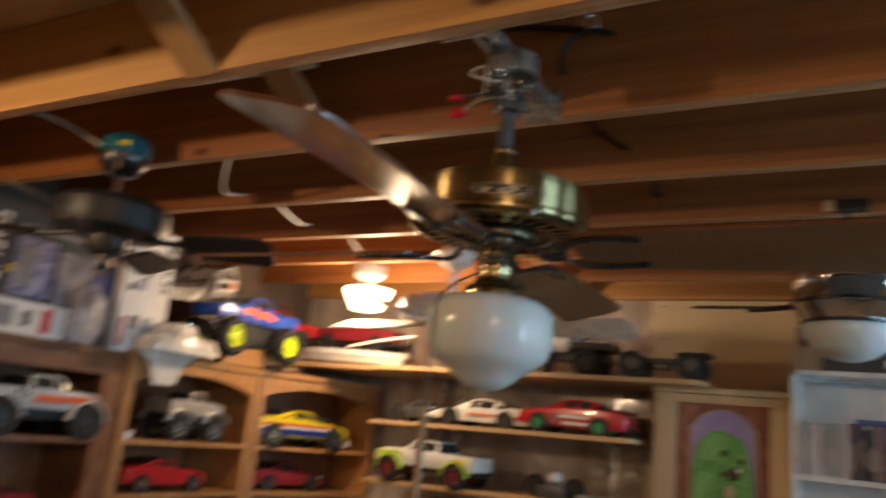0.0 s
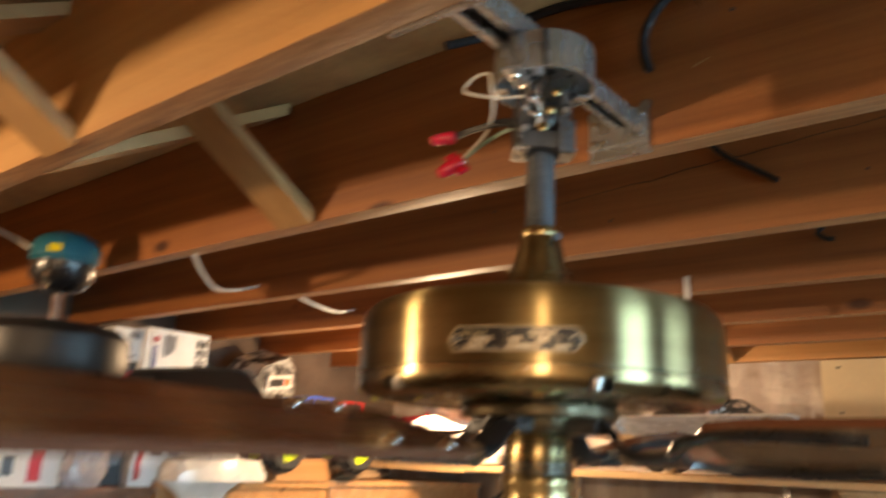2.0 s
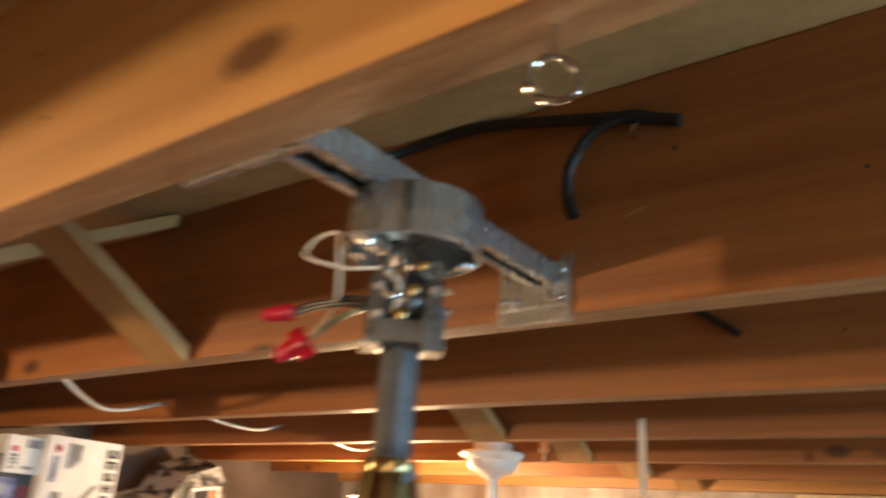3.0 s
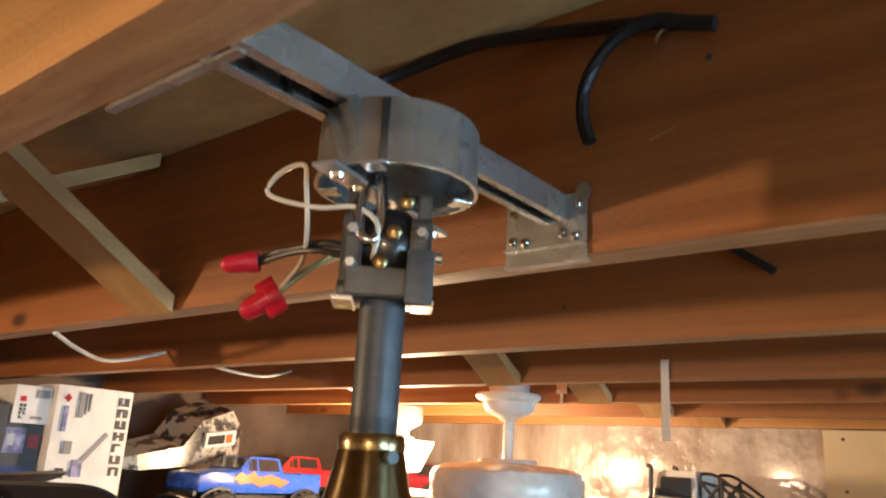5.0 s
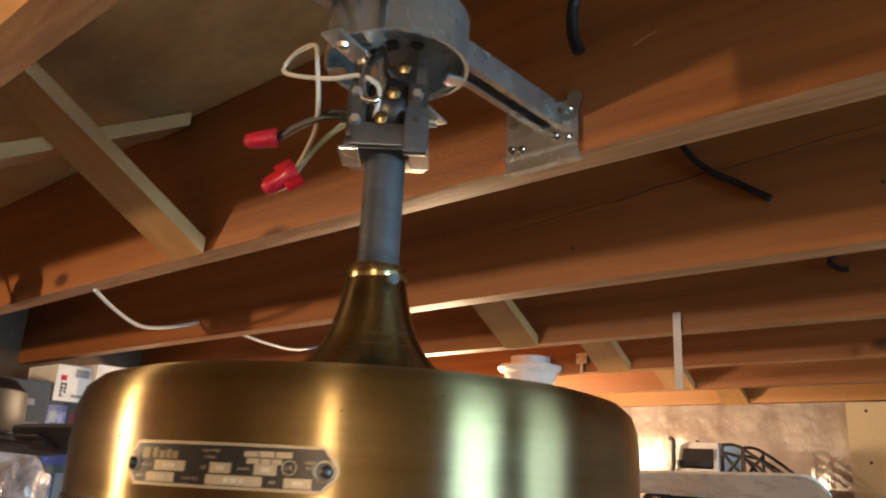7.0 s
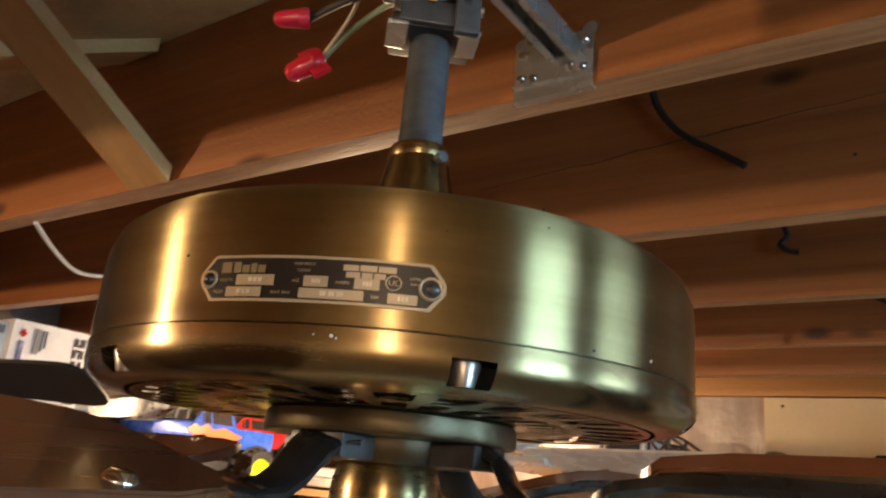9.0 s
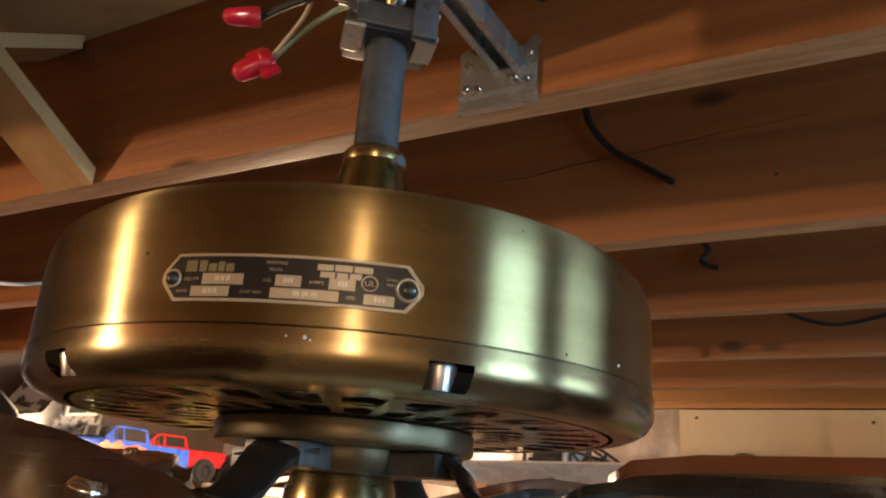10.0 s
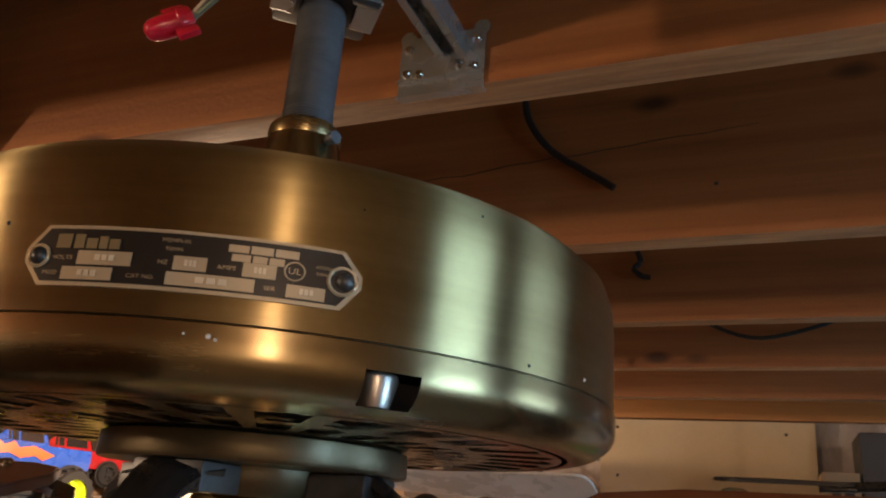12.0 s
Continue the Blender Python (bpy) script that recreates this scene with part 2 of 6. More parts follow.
BLADE_TOP = wood("blade_walnut", (0.155, 0.064, 0.034), (0.085, 0.033, 0.018), along="x", rough=0.26, knots=False, tint=0.03, coat=0.2, bump=0.0001)
BLADE_UNDER = wood("blade_underside", (0.215, 0.125, 0.058), (0.165, 0.090, 0.040), along="x", rough=0.24, knots=False, tint=0.03, coat=0.2, bump=0.0001)
BRASS = brushed("antique_brass", (0.44, 0.35, 0.175), 0.34, 1.0)
BRASS_PAN = brushed("antique_brass_pan", (0.35, 0.275, 0.145), 0.25, 0.75)
BRASS_DULL = brushed("tarnished_brass", (0.15, 0.125, 0.080), 0.40, 0.2)
BRASS_SMOOTH = brushed("polished_brass", (0.50, 0.40, 0.21), 0.27, 0.5)
GALV = material("galvanised_steel", (0.58, 0.60, 0.61), 0.27, 0.82, (0.49, 0.51, 0.53), (22, 22, 22), 2.0, 0.0, 300.0, 0.06, 0.0, (0.15, 0.85))
PIPE_STEEL = material("dull_pipe", (0.082, 0.094, 0.108), 0.48, 0.3, (0.050, 0.058, 0.068), (30, 30, 90), 4.0, 0.0, 300.0, 0.08)
DARK_STEEL = material("dark_steel", (0.10, 0.105, 0.11), 0.38, 0.6, (0.05, 0.052, 0.055), (40, 40, 40), 4.0)
STEEL_PLUG = plain("worn_steel", (0.42, 0.41, 0.39), 0.32, 0.85)
CHROME = plain("chrome", (0.78, 0.78, 0.77), 0.10, 1.0)
BLACK_IRON = material("black_iron", (0.018, 0.018, 0.02), 0.28, 0.0, (0.010, 0.010, 0.011), (30, 30, 30), 4.0, 0.0, 200.0, 0.1, 0.4)
BLACK = plain("black_plastic", (0.02, 0.02, 0.021), 0.45)
RUBBER = material("rubber", (0.022, 0.021, 0.020), 0.8, 0.0, (0.014, 0.014, 0.014), (40, 40, 40), 4.0, 0.0006, 180.0)
OPAL = material("opal_glass", (0.60, 0.67, 0.68), 0.12, 0.0, (0.56, 0.63, 0.65), (4, 4, 4), 2.0, 0.0, 60.0, 0.01, 0.0, rough_vary=0.02)
_p = OPAL.node_tree.nodes["Principled BSDF"]
_p.inputs["Subsurface Weight"].default_value, _p.inputs["Subsurface Scale"].default_value, _p.inputs["Specular IOR Level"].default_value = 0.7, 0.05, 0.32
WHITE = plain("white_enamel", (0.76, 0.76, 0.74), 0.28, 0.0, 0.3)
# truck's white greyed to hold the shade inside the cabinet
WHITE_SHADED = plain("shaded_white_paint", (0.46, 0.48, 0.49), 0.4)
WHITE_MATT = plain("white_card", (0.74, 0.73, 0.71), 0.6)
POLY = material("plastic_sheeting", (0.54, 0.48, 0.44), 0.24, 0.0, (0.24, 0.17, 0.13), (5.5, 3.0, 1.6), 7.0, 0.012, 7.0, 0.14, 0.7, (0.34, 0.66), 0.0, 0.14)
PANEL_TAN = material("tan_panel", (0.72, 0.60, 0.40), 0.6, 0.0, (0.66, 0.54, 0.35), (3, 3, 3), 4.0, 0.0002, 90.0, 0.05)
WALL_PAINT = material("painted_wall", (0.46, 0.45, 0.42), 0.7, 0.0, (0.40, 0.39, 0.36), (2, 2, 2), 5.0, 0.0004, 120.0, 0.05)
DARK_WALL = material("dark_block", (0.15, 0.105, 0.075), 0.85, 0.0, (0.075, 0.05, 0.036), (3, 3, 3), 7.0, 0.001, 80.0, 0.12)
CONCRETE = material("concrete", (0.24, 0.23, 0.22), 0.8, 0.0, (0.16, 0.155, 0.15), (3, 3, 3), 8.0, 0.001, 80.0, 0.12)
RED_NUT = plain("red_wire_nut", (0.62, 0.018, 0.05), 0.14, 0.0, 0.8)
_p = RED_NUT.node_tree.nodes["Principled BSDF"]
_p.inputs["Subsurface Weight"].default_value, _p.inputs["Subsurface Scale"].default_value, _p.inputs["Subsurface Radius"].default_value = 0.5, 0.006, (1.0, 0.25, 0.25)
WIRE_WHITE = plain("white_wire", (0.66, 0.62, 0.54), 0.4)
WIRE_GREEN = plain("green_wire", (0.30, 0.44, 0.36), 0.4)
CABLE_BLACK = material("black_cable", (0.014, 0.015, 0.018), 0.5, 0.0, (0.008, 0.008, 0.009), (60, 60, 60), 3.0)
PLATE_BLACK = plain("plate_black", (0.016, 0.014, 0.012), 0.35)
PLATE_GOLD = plain("plate_dull_gold", (0.27, 0.21, 0.11), 0.4, 0.3)
PLATE_TAN = plain("plate_tan", (0.50, 0.40, 0.26), 0.42, 0.35)
PLATE_PALE = plain("plate_stamping", (0.70, 0.62, 0.46), 0.4, 0.2)
LAMP_GLASS = glowing("lit_lamp_glass", (1.0, 0.72, 0.42), 9.0)
TEAL = plain("teal_enamel", (0.015, 0.13, 0.18), 0.4, 0.0, 0.2)
GLASS_DARK = plain("dark_window", (0.025, 0.028, 0.032), 0.1, 0.0, 0.5)
RED = plain("red_paint", (0.52, 0.02, 0.025), 0.25, 0.0, 0.6)
DEEP_RED = plain("deep_red_paint", (0.25, 0.02, 0.03), 0.3, 0.0, 0.5)
BLUE = plain("blue_paint", (0.02, 0.09, 0.52), 0.28, 0.0, 0.5)
NAVY = plain("navy_paint", (0.02, 0.03, 0.20), 0.3, 0.0, 0.4)
ORANGE = plain("orange_paint", (0.75, 0.13, 0.03), 0.35)
YELLOW = plain("yellow_paint", (0.78, 0.60, 0.015), 0.28, 0.0, 0.5)
NEON = plain("neon_yellow", (0.72, 0.85, 0.02), 0.4)
LIME = plain("lime_paint", (0.50, 0.68, 0.08), 0.35)
GREEN = plain("green_plastic", (0.02, 0.42, 0.14), 0.35)
SILVER = plain("silver_paint", (0.50, 0.49, 0.47), 0.32, 0.5, 0.3)
CARD_DARK = plain("dark_card", (0.045, 0.047, 0.052), 0.5)
CARD_GREY = plain("grey_card", (0.24, 0.24, 0.25), 0.5)
LILAC = material("lilac_print", (0.34, 0.33, 0.52), 0.4, 0.0, (0.10, 0.11, 0.24), (30, 30, 30), 4.0, 0.0, 160.0, 0.1, 0.2, (0.40, 0.60))
CARD_BROWN = plain("brown_card", (0.34, 0.23, 0.13), 0.7)
LAVENDER = plain("lavender_glass", (0.36, 0.30, 0.58), 0.25)
LEAF = material("green_glass", (0.20, 0.46, 0.14), 0.25, 0.0, (0.10, 0.32, 0.08), (22, 22, 22), 4.0)
SIDE_RED = material("red_brown_glass", (0.34, 0.13, 0.08), 0.25, 0.0, (0.20, 0.07, 0.05), (18, 18, 18), 4.0)
DARK_LEAF = plain("dark_green_glass", (0.06, 0.055, 0.03), 0.25)
PALE_LEAF = material("pale_green_glass", (0.26, 0.56, 0.20), 0.25, 0.0, (0.14, 0.42, 0.12), (26, 26, 26), 4.0)
CLEAR_BODY = material("milky_shell", (0.66, 0.63, 0.58), 0.25, 0.0, (0.55, 0.52, 0.47), (10, 10, 10), 3.0, 0.0, 100.0, 0.05, 0.4)
PANE = clear_glass("window_pane")
BAG = material("crinkled_bag", (0.34, 0.33, 0.36), 0.22, 0.0, (0.18, 0.17, 0.20), (12, 12, 12), 5.0, 0.004, 40.0, 0.2, 0.5)

# ---- shell ----
def slab(name, lo, hi, mat, label, category):
    return solid(name, box(B(), lo, hi), mat, label, category, kind="structure", smooth=0)


slab("floor", (WEST, SOUTH, -0.10), (EAST, NORTH, 0.0), CONCRETE, "bare grey concrete basement floor", "floor")
slab("ceiling", (WEST - 0.12, SOUTH - 0.12, DECK_Z), (EAST + 0.12, NORTH + 0.12, DECK_Z + 0.02), DECKING, "stained plywood subfloor seen between the joists", "ceiling")
slab("wall_north", (WEST, NORTH, 0), (EAST, NORTH + 0.12, DECK_Z), POLY, "insulated wall under wrinkled clear plastic sheeting", "wall")
slab("wall_west", (WEST - 0.12, SOUTH, 0), (WEST, NORTH + 0.12, DECK_Z), DARK_WALL, "dark unpainted block wall behind the cabinets", "wall")
slab("wall_south", (WEST - 0.12, SOUTH - 0.12, 0), (EAST, SOUTH, DECK_Z), WALL_PAINT, "plain painted basement wall", "wall")
bm = B()
ys = [SOUTH - 0.12] + [v for w in WINDOWS for v in w] + [NORTH + 0.12]
for a, b in zip(ys[0::2], ys[1::2]):
    box(bm, (EAST, a, 0), (EAST + 0.12, b, DECK_Z))
for a, b in WINDOWS:
    box(bm, (EAST, a, 0), (EAST + 0.12, b, WIN_Z[0])), box(bm, (EAST, a, WIN_Z[1]), (EAST + 0.12, b, DECK_Z))
solid("wall_east", bm, WALL_PAINT, "painted basement wall with two small windows", "wall", kind="structure", smooth=0)
for n, (a, b) in enumerate(WINDOWS):
    w = thing("window_%d" % (n + 1), pose(EAST + 0.05, (a + b) / 2, sum(WIN_Z) / 2), "white-framed basement window letting in cool daylight", "window", "basement windows", "structure")
    h, d = (WIN_Z[1] - WIN_Z[0]) / 2, (b - a) / 2
    bm = B()
    for lo, hi in (((-0.02, -d, -h), (0.02, -d + 0.03, h)), ((-0.02, d - 0.03, -h), (0.02, d, h)), ((-0.02, -d + 0.03, -h), (0.02, d - 0.03, -h + 0.03)), ((-0.02, -d + 0.03, h - 0.03), (0.02, d - 0.03, h))):
        box(bm, lo, hi)
    part("window_frame", bm, WHITE, w, smooth=0)
    part("pane", box(B(), (-0.002, -d + 0.03, -h + 0.03), (0.002, d - 0.03, h - 0.03)), PANE, w, smooth=0).visible_shadow = False

# joists, sixteen inches apart
JOISTS = [1.488 + 0.4064 * k for k in range(-8, 6)]
JOISTS[7] = 1.077


def joist():
    bm = box(B(), (WEST, 0, JOIST_Z), (EAST, 0.038, DECK_Z - 0.002), bevel=0.002)
    ob = obj_of("joist", bm, FIR, 30)
    # second material: paler fir on the underside faces
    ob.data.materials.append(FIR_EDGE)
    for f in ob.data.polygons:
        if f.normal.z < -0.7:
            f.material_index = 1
    return tagged(ob, "rough-sawn fir floor joist, bare and aged orange-brown", "joist", "floor joists", "structure")


first = joist()
first.location.y = JOISTS[0]
joists = [first] + [copy_thing(first, pose(0, y, 0)) for y in JOISTS[1:]]
# lamplight on these two joists is put into their fir colour
for ob, timber in ((joists[-1], FIR_RIM_LIT), (joists[7], FIR_PALE_LIT)):
    ob.data = first.data.copy()
    ob.data.materials[0] = timber
    tagged(ob, "yellowish fir joist, its colour lightened to show lamplight", "joist", "floor joists", "structure")


# a long drying check along one joist
bm = B()
rng_ = random.Random(5)
wob = [rng_.uniform(-0.0022, 0.0022) for i in range(19)]
loft(bm, [[Vector((-0.72 + 0.033 * i, y, 2.272 + 0.0026 * i + wob[i] + dz)) for y, dz in ((1.8938, -h), (1.8938, h), (1.8960, h), (1.8960, -h))] for i, h in ((i, 0.0002 + 0.0004 * math.sin(math.pi * i / 18)) for i in range(19))])
cracked = joists[9]
part("crack", bm, PLATE_BLACK, cracked, "dark drying crack along the grain", smooth=0).matrix_basis = pose(0, -JOISTS[9], 0)


# nail heads, pits and a pale splinter on the nearest faces
for k, x, z, r in ((8, -0.235, 2.318, 0.0030), (8, -0.08, 2.262, 0.0022), (8, 0.02, 2.20, 0.0022), (7, -0.62, 2.315, 0.0032), (7, -0.57, 2.240, 0.0024), (9, -0.86, 2.285, 0.0028), (9, -0.60, 2.225, 0.0030), (9, -0.18, 2.240, 0.0026)):
    pit = part("nail_head", lathe(B(), [(0, 0.0006), (r * 0.7, 0.0005), (r, 0.0)], 9), DARK_STEEL, joists[k])
    pit.matrix_basis = pose(x, 0.0, z, 90, 0, 0)
bm = B()
loft(bm, [[Vector((0.012 * i, -0.0012 * math.sin(1.6 * i + 0.8) - 0.0006, 0.004 * i + dz)) for dz in (-0.0006, 0.0006)] + [Vector((0.012 * i, 0.0004, 0.004 * i))] for i in range(3)])
part("splinter", bm, PINE_STRIP, joists[8], "pale raised splinter", smooth=0).matrix_basis = pose(-0.285, 0.0, 2.258)


# cross bridging in every bay
def bridging(flip):
    y0, y1 = 0.040, 0.404
    z0, z1 = (DECK_Z - 0.012, JOIST_Z + 0.006) if not flip else (JOIST_Z + 0.012, DECK_Z - 0.010)
    bm = B()
    d = Vector((0, y1 - y0, z1 - z0)).normalized()
    up = Vector((0, -d.z, d.y)) * 0.0095
    w = 0.043
    rows = []
    for y, z, end in ((y0, z0, -1), (y1, z1, 1)):
        s = 0.0095 * abs(d.z) / d.y
        p = Vector((0, y, z))
        rows.append([Vector((q * w, y, z + k * 0.0095 / d.y)) for q, k in ((-1, -1), (1, -1), (1, 1), (-1, 1))])
    loft(bm, rows)
    return obj_of("bridging_strip", bm, PINE_STRIP, 0)


random.seed(5)
a = tagged(bridging(False), "pale pine bridging strip nailed diagonally between joists", "bridging", "joist bridging", "structure")
b = tagged(bridging(True), "pale pine bridging strip nailed diagonally between joists", "bridging", "joist bridging", "structure")
keep_a, keep_b = a, b
for k, y in enumerate(JOISTS[:-1]):
    if k < 4 or k == 8:
        continue
    j = random.uniform(-0.006, 0.006)
    xa, xb = -0.982 + j, -1.072 + j
    if keep_a:
        a.matrix_basis, b.matrix_basis, keep_a = pose(xa, y, 0), pose(xb, y, 0), None
    else:
        copy_thing(a, pose(xa, y, 0)), copy_thing(b, pose(xb, y, 0))

# ---- main ceiling fan ----
FX, FY = -0.352, 1.262
fan = thing("ceiling_fan", pose(FX, FY, -0.0025), "antique-brass ceiling fan with brown blades, opal globe and exposed wiring", "ceiling fan")
part("downrod", lathe(B(), [(0, 1.985), (0.0134, 1.985), (0.0134, 2.100), (0, 2.100)], 32), PIPE_STEEL, fan, "dull grey steel pipe")
bm = B()
for k in range(5):
    z = 2.0145 + 0.0016 * k
    lathe(bm, [(0.0133, z - 0.0006), (0.0137, z), (0.0133, z + 0.0006)], 32)
part("thread", bm, PIPE_STEEL, fan)
part("bell", lathe(B(), [(0.0150, 2.0045), (0.0180, 2.0045), (0.0190, 2.002), (0.0208, 1.993), (0.0232, 1.983), (0.0260, 1.974), (0.0290, 1.967), (0.0325, 1.960), (0.0400, 1.951), (0.0500, 1.9435), (0.0620, 1.9380), (0.066, 1.934)], 64), BRASS_PAN, fan, "flared brass bell at the foot of the pipe")
part("collar", lathe(B(), [(0.0136, 2.0125), (0.0172, 2.0125), (0.0186, 2.0105), (0.0192, 2.0065), (0.0186, 2.0035), (0.0136, 2.003)], 40), BRASS_SMOOTH, fan)
screw = lathe(B(), [(0, 0), (0.0022, 0), (0.0022, 0.007), (0.0034, 0.007), (0.0034, 0.010), (0, 0.010)], 12, pose(0, 0, 0, 0, 90, 0))
part("set_screw", screw, PIPE_STEEL, fan).matrix_basis = pose(0.017 * math.cos(radians(-20)), 0.017 * math.sin(radians(-20)), 2.0005, 0, 0, -20)
R = 0.160
part("motor_housing", lathe(B(), [(0.03, 1.935), (0.10, 1.9345), (0.140, 1.932), (0.150, 1.929), (0.1565, 1.923), (0.1594, 1.914), (R, 1.905), (R, 1.873), (R - 0.0002, 1.8704), (0.03, 1.8704)], 128), BRASS, fan, "brushed antique-brass drum")
pan = lathe(B(), [(0.05, 1.8698), (R + 0.0002, 1.8698), (R + 0.0006, 1.8694), (R + 0.0006, 1.8660), (R + 0.0006, 1.8620)] + [(R + 0.0006 - 0.0175 * (1 - math.cos(radians(a))), 1.8620 - 0.0118 * math.sin(radians(a))) for a in (14, 28, 42, 55, 68, 80, 90)] + [(0.138, 1.8502)], 288)
gone = []
for f in pan.faces:
    c = f.calc_center_median()
    a = (math.degrees(math.atan2(c.y, c.x)) + 42 + 30) % 60 - 30
    if abs(a) < 2.75 and 1.8530 < c.z < 1.8625 and c.xy.length > 0.149:
        gone.append(f)
bmesh.ops.delete(pan, geom=gone, context="FACES")
part("lower_housing", pan, BRASS_PAN, fan, "brass lower pan with a rolled edge and small openings")
part("seam", lathe(B(), [(R - 0.004, 1.8716), (R - 0.0022, 1.8716), (R - 0.0022, 1.8694), (R - 0.004, 1.8694)], 128), DARK_STEEL, fan)
part("motor_core", lathe(B(), [(0, 1.868), (0.140, 1.868), (0.140, 1.863), (0.05, 1.863), (0, 1.863)], 48), BLACK, fan)
# vented bottom plate: two rings of oblong openings
bm = B()
N, radii = 180, [0.060, 0.072, 0.0735, 0.0755, 0.0945, 0.0965, 0.0980, 0.1045, 0.1060, 0.1085, 0.1310, 0.1335, 0.1350, 0.1405]
rows_open = {1: (4,), 2: (3, 4, 5), 3: (2, 3, 4, 5), 4: (3, 4, 5), 5: (4,)}
for z in (1.8502, 1.8518):
    grid = [[bm.verts.new((r * math.cos(2 * math.pi * i / N), r * math.sin(2 * math.pi * i / N), z)) for i in range(N)] for r in radii]
    for k in range(len(radii) - 1):
        for i in range(N):
            if i % 6 not in rows_open.get(k if k < 6 else k - 6, ()):
                q = (i + 1) % N
                bm.faces.new([grid[k][i], grid[k][q], grid[k + 1][q], grid[k + 1][i]])
part("vented_plate", bm, BRASS_PAN, fan, "brass bottom plate pierced with oblong vents", smooth=0)
for i in range(7):
    c = part("winding", box(B(), (0.085 + 0.006 * i, -0.004, 1.8545), (0.0885 + 0.006 * i, 0.004, 1.8570)), YELLOW, fan, "yellow motor winding tape", smooth=0)
    c.matrix_basis = pose(0, 0, 0, 0, 0, -152 - 3 * i)
for i in range(6):
    a = -42 + 60 * i
    m = pose(0, 0, 0, 0, 0, a)
    t = part("slot_roller", lathe(B(), [(0, -0.0062), (0.0046, -0.0062), (0.0070, 0.0022), (0.0066, 0.0036), (0.0040, 0.0044), (0, 0.0044)], 24), STEEL_PLUG, fan)
    t.matrix_basis = m @ pose(R - 0.0100, -0.0012, 1.8588)


def on_drum(angle, r):
    """Maps plate x (to the right, seen from outside) and z to the drum."""
    return lambda x, z: Vector((r * math.cos(radians(angle) + x / R), r * math.sin(radians(angle) + x / R), z))


# flecks of old paint and small pits on the brass
for a, z, r, mat_ in ((-60.9, 1.8658, 0.0011, WHITE_MATT), (-60.2, 1.8650, 0.0007, WHITE_MATT), (-63.3, 1.8660, 0.0006, WHITE_MATT), (-85.3, 1.897, 0.0010, BLACK), (-10.5, 1.8745, 0.0012, WHITE_MATT), (-23.5, 1.8728, 0.0010, BLACK), (-32.0, 1.9185, 0.0008, BLACK), (-74.0, 1.884, 0.0005, BLACK), (-47.0, 1.9100, 0.0005, BLACK)):
    c = part("fleck", lathe(B(), [(0, 0.0005), (r * 0.45, 0.0004), (r * 0.72, 0.0)], 7), mat_, fan)
    c.matrix_basis = pose(0, 0, 0, 0, 0, a) @ pose(R + (0.0006 if z < 1.87 else 0.0001) - (0.0006 if z > 1.916 else 0), 0, z, 0, 90, 0)


def bent_plate(outline, r, mat_, parent, name, thick=0.0006, steps=28, label=""):
    """A thin plate with an outline in x, z, bent round the drum."""
    xs = [p[0] for p in outline]
    x0, x1 = min(xs), max(xs)
    at = on_drum(PLATE_A, r)
    out = on_drum(PLATE_A, r + thick)

    def span(x):
        hits = []
        n = len(outline)
        for i in range(n):
            (xa, za), (xb, zb) = outline[i], outline[(i + 1) % n]
            if abs(xb - xa) < 1e-9:
                if abs(x - xa) < 1e-7:
                    hits += [za, zb]
            elif min(xa, xb) - 1e-9 <= x <= max(xa, xb) + 1e-9:
                hits.append(za + (zb - za) * (x - xa) / (xb - xa))
        return min(hits), max(hits)

    bm = B()
    secs = []
    for x in sorted({round(v, 6) for v in [x0 + (x1 - x0) * i / steps for i in range(steps + 1)] + xs}):
        lo, hi = span(x)
        secs.append([at(x, lo), out(x, lo), out(x, hi), at(x, hi)])
    loft(bm, secs)
    return part(name, bm, mat_, parent, label)


PLATE_A, PZ = -64.0, 1.8865
hw, hh, cut, K = 0.0490, 0.0090, 0.0058, 0.84


def octagon(w, h, c):
    d = c * 1.22
    return [(-w, PZ - h + d), (-w + c, PZ - h), (w - c, PZ - h), (w, PZ - h + d), (w, PZ + h - d), (w - c, PZ + h), (-w + c, PZ + h), (-w, PZ + h - d)]


def field(x0, x1, z0, z1, mat_, name, lift=0.0016):
    z0, z1 = K * z0, K * z1
    return bent_plate([(x0, PZ + z0), (x1, PZ + z0), (x1, PZ + z1), (x0, PZ + z1)], R + lift, mat_, plate, name, 0.0003, 8)


plate = bent_plate(octagon(hw, hh, cut), R + 0.0002, PLATE_TAN, fan, "rating_plate", 0.0008, 40, "black rating plate with tan border and lettering")
bent_plate(octagon(hw - 0.0013, hh - 0.0012, cut - 0.0003), R + 0.0010, PLATE_BLACK, plate, "plate_field", 0.0005, 40)
ROW_A, ROW_B = (-0.0035, 0.0014), (-0.0088, -0.0043)
for x0, x1, (z0, z1) in ((-0.0317, -0.0159, ROW_A), (-0.0356, -0.0207, ROW_B), (-0.0041, 0.0051, ROW_A), (-0.0055, 0.0188, ROW_B), (0.0150, 0.0243, ROW_A), (0.0276, 0.0385, ROW_B)):
    field(x0, x1, z0, z1, PLATE_TAN, "value_field")
    for k in range(3):
        a = x0 + (x1 - x0) * (0.34 + 0.13 * k)
        field(a, a + (x1 - x0) * 0.09, (z0 + z1) / 2 - 0.0010, (z0 + z1) / 2 + 0.0011, PLATE_PALE, "stamped_bar", 0.0020)
